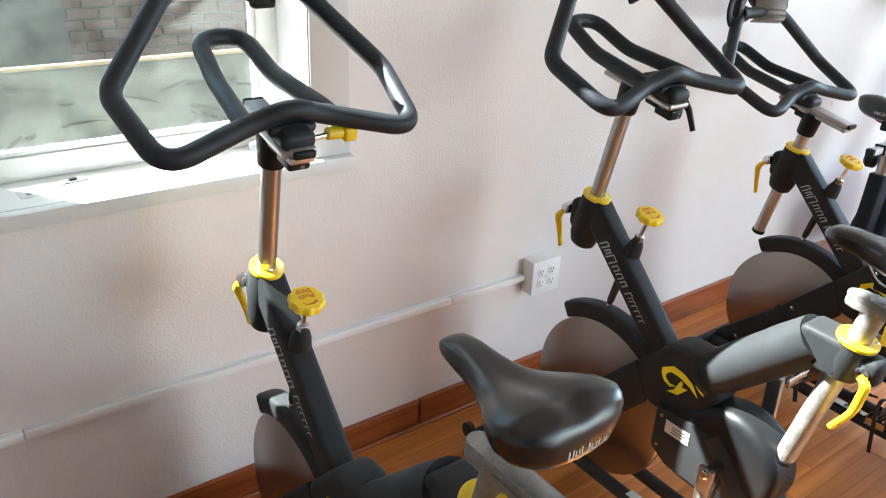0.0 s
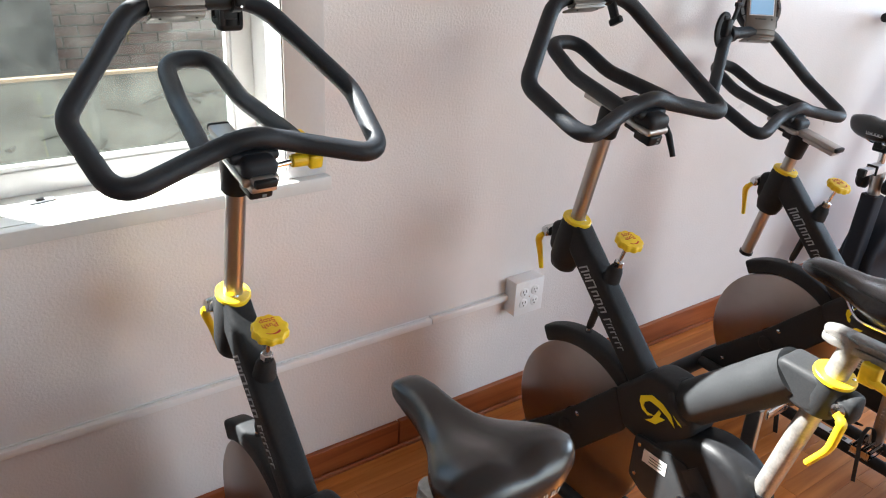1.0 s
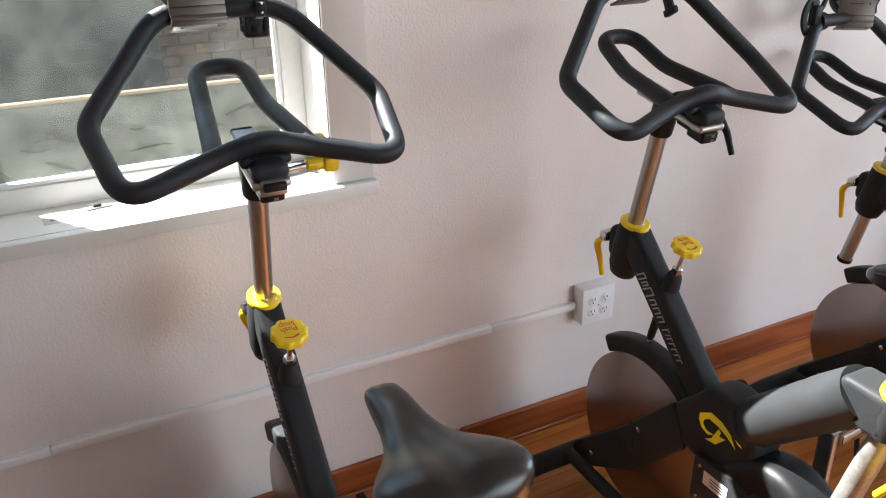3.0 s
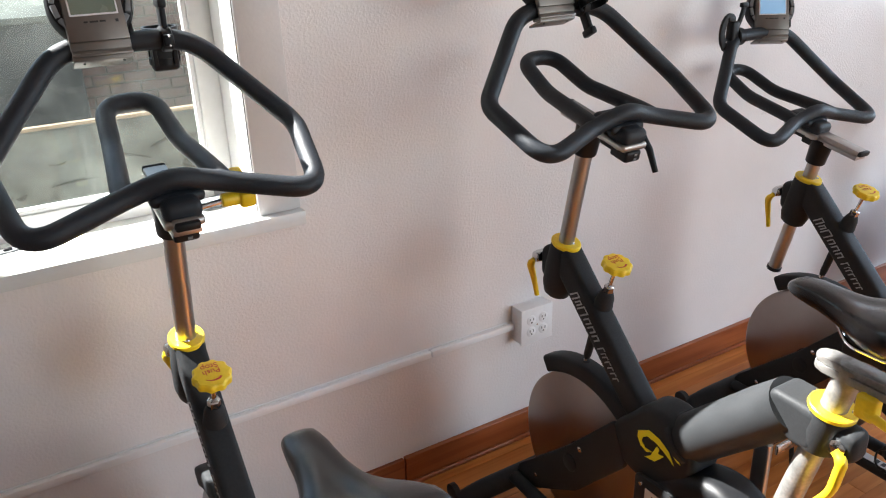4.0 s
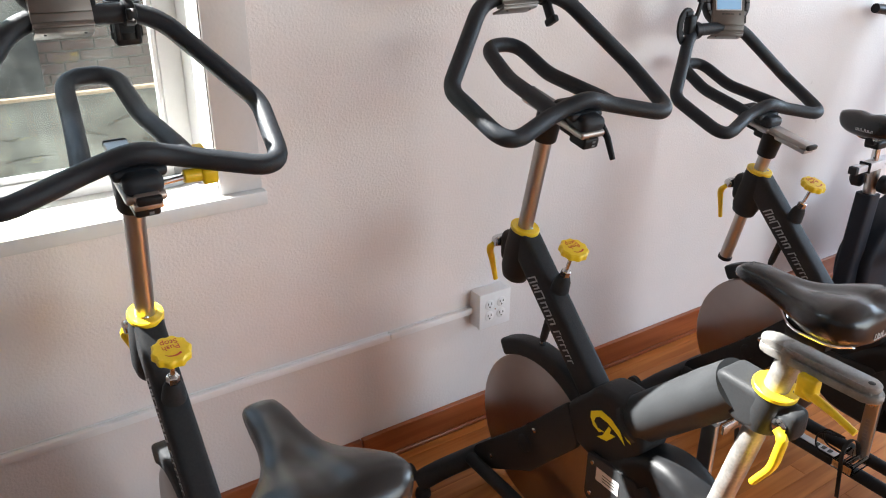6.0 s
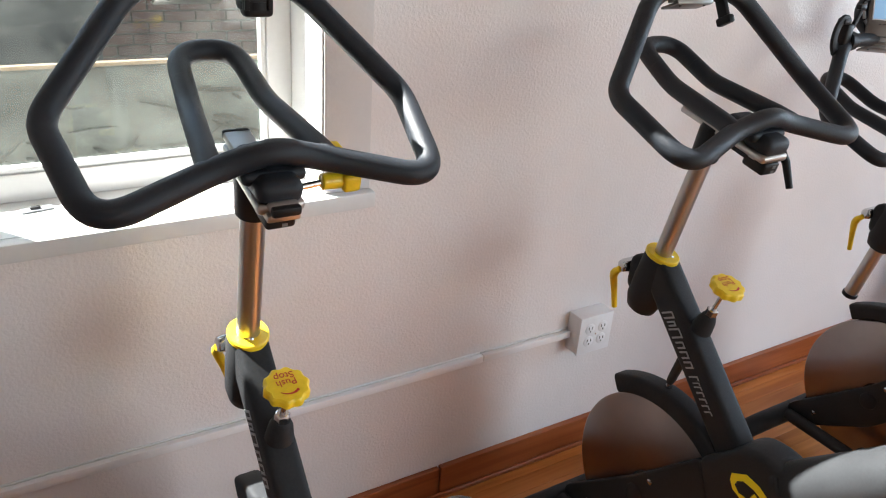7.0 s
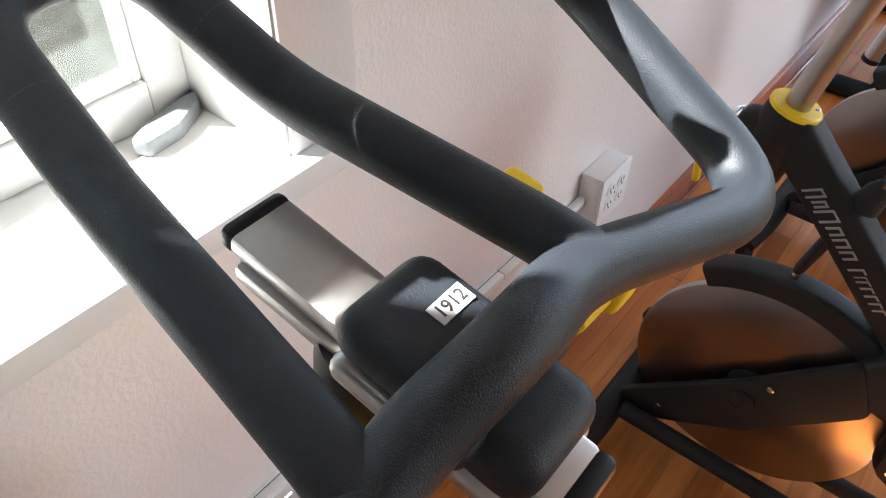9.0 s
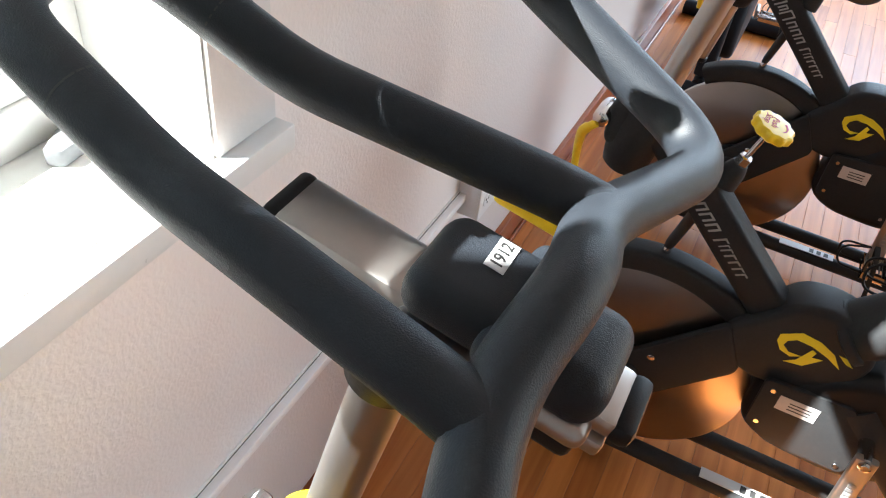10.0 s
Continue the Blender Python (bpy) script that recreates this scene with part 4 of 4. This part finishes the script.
    # handlebar slide, clamp and bars, square to the leaning post
    tilt = pose(*p(top), 12.25, 0, 0)
    bm = box(-0.021, 0.021, -0.122, 0.088, 0.004, 0.0175, 0.004, m=tilt)
    box(-0.024, 0.024, -0.122, 0.080, -0.010, 0.002, 0.003, bm=bm, m=tilt)
    box(-0.019, 0.019, -0.104, 0.080, 0.0, 0.006, bm=bm, m=tilt)
    slide_rail = part("bar_slide", bm, M_STEEL, bike, "brushed steel handlebar slide")
    for v in (-0.124, 0.090):
        part("slide_cap", box(-0.0215, 0.0215, v - 0.008, v + 0.005, 0.003, 0.0182, 0.005, m=tilt), M_PLASTIC, slide_rail)
    grip = tilt @ pose(0, slide, 0)
    shift = Vector((0, LEAN_POST * z0 + slide * 0.977, z0 + slide * 0.212))
    bm = box(-0.0335, 0.0335, -0.078, 0.007, 0.014, 0.0466, 0.0145, 5, m=grip)
    box(-0.0335, 0.0335, -0.111, -0.045, 0.006, 0.0425, 0.0155, 5, bm=bm, m=grip)
    box(-0.046, 0.046, -0.082, -0.040, 0.024, 0.0445, 0.009, 4, bm=bm, m=grip)
    clamp = part("bar_clamp", bm, M_BAR, bike, "black handlebar clamp block")
    bm = box(-0.0345, 0.0345, -0.112, 0.004, -0.004, 0.0125, 0.007, 4, m=grip)
    part("clamp_band", bm, M_STEEL, clamp, "steel band")
    bm = box(-0.022, 0.022, -0.112, -0.060, -0.030, -0.004, 0.006, 3, m=grip)
    box(-0.027, 0.027, -0.070, -0.030, -0.016, -0.002, 0.004, bm=bm, m=grip)
    foot_block = part("clamp_foot", bm, M_PLASTIC, clamp)
    for v in (-0.012, -0.022):
        part("foot_slot", box(0.001, 0.009, -0.1128, -0.1115, v - 0.003, v + 0.002, m=grip), M_SLATE, foot_block, smooth=0)
    if sticker:
        m = grip @ frame_of((0.011, -0.0290, 0.0469), (1, 0.0, 0), (0.0, 1, 0))
        st = part("number_sticker", box(-0.0118, 0.0118, -0.0058, 0.0058, 0, 0.0005, m=m), M_WHITE, clamp, "white sticker with black figures", smooth=0)
        lettering("1912", 0.0098, m @ pose(0, 0, 0.0006), M_INK, st, "figures", bold=0.00012)
    cy0, zc = -0.060, 0.042
    if bar_side == "knob":
        part("clamp_stem", rod(grip @ Vector((0.03, -0.070, 0.006)), grip @ Vector((0.098, -0.066, 0.010)), 0.005, seg=12), M_CHROME, clamp)
        bm = lathe(grip @ Vector((0.074, -0.066, 0.009)), grip @ Vector((0.112, -0.066, 0.009)), [(0, 0.010), (0.002, 0.012), (0.03, 0.013), (0.038, 0.011)], 16)
        box(0.104, 0.132, -0.084, 0.004, -0.006, 0.022, 0.006, 3, bm=bm, m=grip)
        box(0.112, 0.135, -0.010, 0.017, 0.000, 0.026, 0.006, 3, bm=bm, m=grip)
        part("clamp_knob", bm, M_YELLOW, clamp, "yellow plastic wing knob")
    elif bar_side == "lever":
        part("clamp_stem", rod(grip @ Vector((0.03, -0.07, 0.006)), grip @ Vector((0.052, -0.07, 0.006)), 0.008, seg=12), M_PLASTIC, clamp)
        pts = [grip @ Vector(q) for q in ((0.05, -0.070, 0.012), (0.058, -0.100, -0.016), (0.062, -0.128, -0.058))]
        part("clamp_handle", sweep(pts, [0.010, 0.008, 0.0065], 12), M_PLASTIC, clamp, "black clamp lever")
    half = [(0.072, -0.137, 1.218), (0.240, -0.186, 1.181), (0.268, -0.013, 1.265), (0.113, 0.087, 1.431)]
    loop = [(0.0, -0.150, 1.241)] + half + [(-x, y, z) for x, y, z in half[::-1]]
    rad = [0.03, 0.04, 0.060, 0.030, 0.055, 0.055, 0.030, 0.060, 0.04]
    pts = rounded([Vector(q) + shift for q in loop], rad, 10, closed=True)
    part("handlebar", sweep(pts, 0.0185, 18, closed=True), M_BAR, bike, "black coated looped handlebar")
    half = [(0.084, -0.1405, 1.2165), (0.0805, -0.112, 1.2245), (0.059, 0.050, 1.254), (0.047, 0.163, 1.310)]
    aero = half + [(-x, y, z) for x, y, z in half[::-1]]
    pts = rounded([Vector(q) + shift for q in aero], [0, 0.02, 0.026, 0.047, 0.047, 0.026, 0.02, 0], 10)
    n = len(pts)
    thick = [0.0176] * n
    aero_bar = part("aero_bar", sweep(pts, thick, 20), M_BAR, bike, "black coated inner grip loop")
    for sx in (-1, 1):
        c0 = Vector((sx * 0.0540, 0.098, 1.2778)) + shift
        part("grip_seam", lathe(c0, c0 + Vector((sx * -0.012, 0.113, 0.056)), [(0, 0.01765), (0.0010, 0.01765)], 24), M_INK, aero_bar)
    console(bike, 0.084 + shift.y, 1.431 + shift.z, computer, lit, yaw=face)
    if lit:
        cup_clip(bike, (holder, 0.084 + shift.y, 1.431 + shift.z))
    elif holder:
        bottle_holder(bike, (holder, 0.084 + shift.y, 1.431 + shift.z), holder_lean)
    return bike


spin_bike((-1.143, -0.316, 0), 0, "black spin bike with yellow knobs, numbered clamp, by the window", sticker=True, computer=-0.042, seat_z=1.016, seat_y=-0.622)
spin_bike((-0.222, -0.373, 0), 0, "black spin bike with yellow emblem, sunlit top tube, beside the outlet", slide=-0.035, bar_side="lever", holder=0.062, holder_lean=150, computer=-0.03)
spin_bike((0.683, -0.405, 0), 0, "black spin bike with lowered handlebar and lit console", bar_drop=0.190, slide=0.115, bar_side="none", lit=True, holder=-0.097, computer=0.045, face=-35)


def other_bike(at, turn):
    """An upright bike of another make beyond the row, heading along its own +y."""
    ob = thing("upright_bike", at, turn)
    tagged(ob, "dark blue upright exercise bike with silver seat slide", "exercise bike")
    pad = saddle(ob, 0.150, 0.868)
    for v in pad.data.vertices:
        v.co.x *= 1.22
        v.co.z = 0.868 + (v.co.z - 0.868) * 1.15
    part("saddle_stem", rod((0, 0.02, 0.72), (0, 0.02, 0.83), 0.014), M_CHROME, ob)
    part("stem_clamp", box(-0.03, 0.03, -0.03, 0.06, 0.775, 0.805, 0.008, 3), M_PLASTIC, ob)
    slide = part("seat_slide", box(-0.021, 0.021, -0.035, 0.22, 0.685, 0.722, 0.004), M_SILVER, ob, "bright silver seat slide")
    part("slide_tip", box(-0.015, 0.015, -0.105, -0.035, 0.690, 0.716, 0.003), M_SILVER, slide)
    part("slide_stop", box(-0.023, 0.023, -0.042, -0.034, 0.683, 0.724, 0.003), M_PLASTIC, slide)
    part("tip_cap", box(-0.017, 0.017, -0.125, -0.103, 0.688, 0.718, 0.005), M_RUBBER, slide)
    part("seat_post", rod((0, 0.04, 0.50), (0, 0.035, 0.69), 0.024), M_STEEL, ob)
    for s in (-1, 1):
        part("post_knob", lathe((s * 0.03, 0.035, 0.635), (s * 0.075, 0.035, 0.635), [(0, 0.014), (0.008, 0.034), (0.034, 0.036), (0.045, 0.026)], 20), M_PLASTIC, ob)
    part("seat_tube", sweep([(0, 0.035, 0.585), (0, 0.0, 0.10)], 0, 16, flat=(0.04, 0.034), up=(1, 0, 0)), M_BLUE, ob)
    part("drive_cover", plate(soften([(0.05, 0.14), (0.02, 0.30), (0.12, 0.46), (0.36, 0.52), (0.60, 0.46), (0.68, 0.28), (0.56, 0.13)], 0.07), -0.075, 0.075, 0.022, 4), M_BLUE, ob, "dark rounded drive cover")
    part("mast", sweep([(0, 0.34, 0.40), (0, 0.62, 1.10)], 0, 24, flat=(0.060, 0.055), up=(1, 0, 0)), M_BLUE, ob, "dark leaning front mast")
    part("handlebar", sweep(rounded([(-0.25, 0.25, 1.245), (-0.245, 0.48, 1.215), (-0.05, 0.60, 1.16), (0.05, 0.60, 1.16), (0.245, 0.48, 1.215), (0.25, 0.25, 1.245)], 0.07), 0.019, 14), M_PLASTIC, ob, "black padded handlebar")
    part("handlebar_stem", rod((0, 0.61, 1.06), (0, 0.60, 1.17), 0.026), M_STEEL, ob)
    part("console", box(-0.09, 0.09, 0.60, 0.66, 1.13, 1.28, 0.015, 3), M_PLASTIC, ob)
    for y in (-0.04, 0.78):
        part("foot_tube", rod((-0.24, y, 0.035), (0.24, y, 0.035), 0.035), M_BLUE, ob)
    part("base_beam", sweep([(0, -0.04, 0.06), (0, 0.78, 0.06)], 0.03, 14), M_BLUE, ob)
    for s in (-1, 1):
        a = part("crank_arm", sweep([(s * 0.095, 0.28, 0.30), (s * 0.105, 0.28 - s * 0.16, 0.33)], 0, 12, flat=(0.014, 0.007), up=(1, 0, 0)), M_STEEL, ob)
        pedal(a, (s * 0.115, 0.28 - s * 0.16, 0.33))
    return ob


other_bike((1.555, -0.30, 0), -90)
structure("trim", box(2.70, 2.79, -0.05, 0, 0.10, 2.35, 0.004), M_BLUE, "dark painted upright door trim on the wall", "trim")

# ---- small things on the sill ----
wedge = thing("window_wedge", (-0.93, 0.135, SILL))
tagged(wedge, "grey curved rubber pad lying on the window sill", "pad")
pts = [(-0.055, -0.005), (-0.045, -0.024), (0.0, -0.020), (0.045, 0.004), (0.058, 0.024), (0.040, 0.026), (-0.02, 0.014)]
bm = bmesh.new()
lo = [bm.verts.new((x, y, 0)) for x, y in pts]
hi = [bm.verts.new((x, y, 0.022)) for x, y in pts]
bm.faces.new(lo[::-1]), bm.faces.new(hi)
for i in range(len(pts)):
    bm.faces.new((lo[i], lo[(i + 1) % 7], hi[(i + 1) % 7], hi[i]))
bmesh.ops.bevel(bm, geom=bm.edges[:], offset=0.004, segments=2, profile=0.5, affect="EDGES")
part("pad_body", bm, M_SLATE, wedge)

slip = thing("paper_slip", (-1.475, 0.080, SILL))
tagged(slip, "white paper slip with blue print on the window sill", "paper")
part("sheet", box(-0.05, 0.04, -0.022, 0.022, 0.0, 0.0012, m=pose(0, 0, 0, 0, 0, 6)), M_WHITE, slip, smooth=0)
part("blue_print", box(-0.035, -0.012, -0.008, 0.008, 0.0012, 0.0015, m=pose(0, 0, 0, 0, 0, 6)), M_LCD, slip, "blue printed patch", smooth=0)
latch = thing("metal_clip", (-1.405, 0.112, SILL))
tagged(latch, "small dark metal clip lying on the window sill", "clip")
part("clip_plate", box(-0.028, 0.028, -0.010, 0.010, 0.0, 0.004, 0.001, m=pose(0, 0, 0, 0, 0, 8)), M_SLATE, latch)
part("clip_tab", box(-0.012, 0.006, -0.004, 0.004, 0.004, 0.009, 0.001, m=pose(0, 0, 0, 0, 0, 8)), M_PLASTIC, latch)

# ---- floor planks and bricks ----
random.seed(4)
PLANK_W = 0.0572


def plank_mesh(length):
    bm = box(0, length, 0.0003, PLANK_W - 0.0003, -0.006, 0.0, 0.0006, 1)
    me = bpy.data.meshes.new("plank")
    bm.to_mesh(me)
    bm.free()
    me.materials.append(M_PLANK)
    return me


lengths = [0.6, 0.8, 1.0, 1.2, 1.5, 1.8]
plank_meshes = {n: plank_mesh(n - 0.0012) for n in lengths}
count = 0
rest = []
row = 0
y = -PLANK_W
while y > ROOM[2]:
    x = ROOM[0] - random.random()
    while x < ROOM[1]:
        n = random.choice(lengths)
        near = y > -1.75 and x + n > -1.6 and x < 2.4
        if near and count < 290:
            ob = new("plank", plank_meshes[n])
            ob.location = (x, y, 0)
            ob.parent = floor
            count += 1
        else:
            rest.append((x, y, n))
        x += n
    y -= PLANK_W
bm = bmesh.new()
for x, y, n in rest:
    x0, x1 = max(x, ROOM[0]), min(x + n, ROOM[1])
    if x1 - x0 > 0.02:
        vs = [bm.verts.new(v) for v in ((x0 + .0006, y + .0006, 0), (x1 - .0006, y + .0006, 0), (x1 - .0006, y + PLANK_W - .0006, 0), (x0 + .0006, y + PLANK_W - .0006, 0))]
        bm.faces.new(vs)
ob = part("plank_field", bm, M_PLANK, floor, smooth=0)
ob["kind"] = "stuff"

bm = box(0, 0.2, -0.012, 0.02, 0, 0.062, 0.003, 1)
brick_me = bpy.data.meshes.new("brick")
bm.to_mesh(brick_me)
bm.free()
brick_me.materials.append(M_BRICK)
for r in range(15):
    for c in range(15):
        b = new("brick", brick_me)
        b.location = (-1.3 + c * 0.212 + (r % 2) * 0.106, 0.0, 0.30 + r * 0.0735)
        b.parent = outer
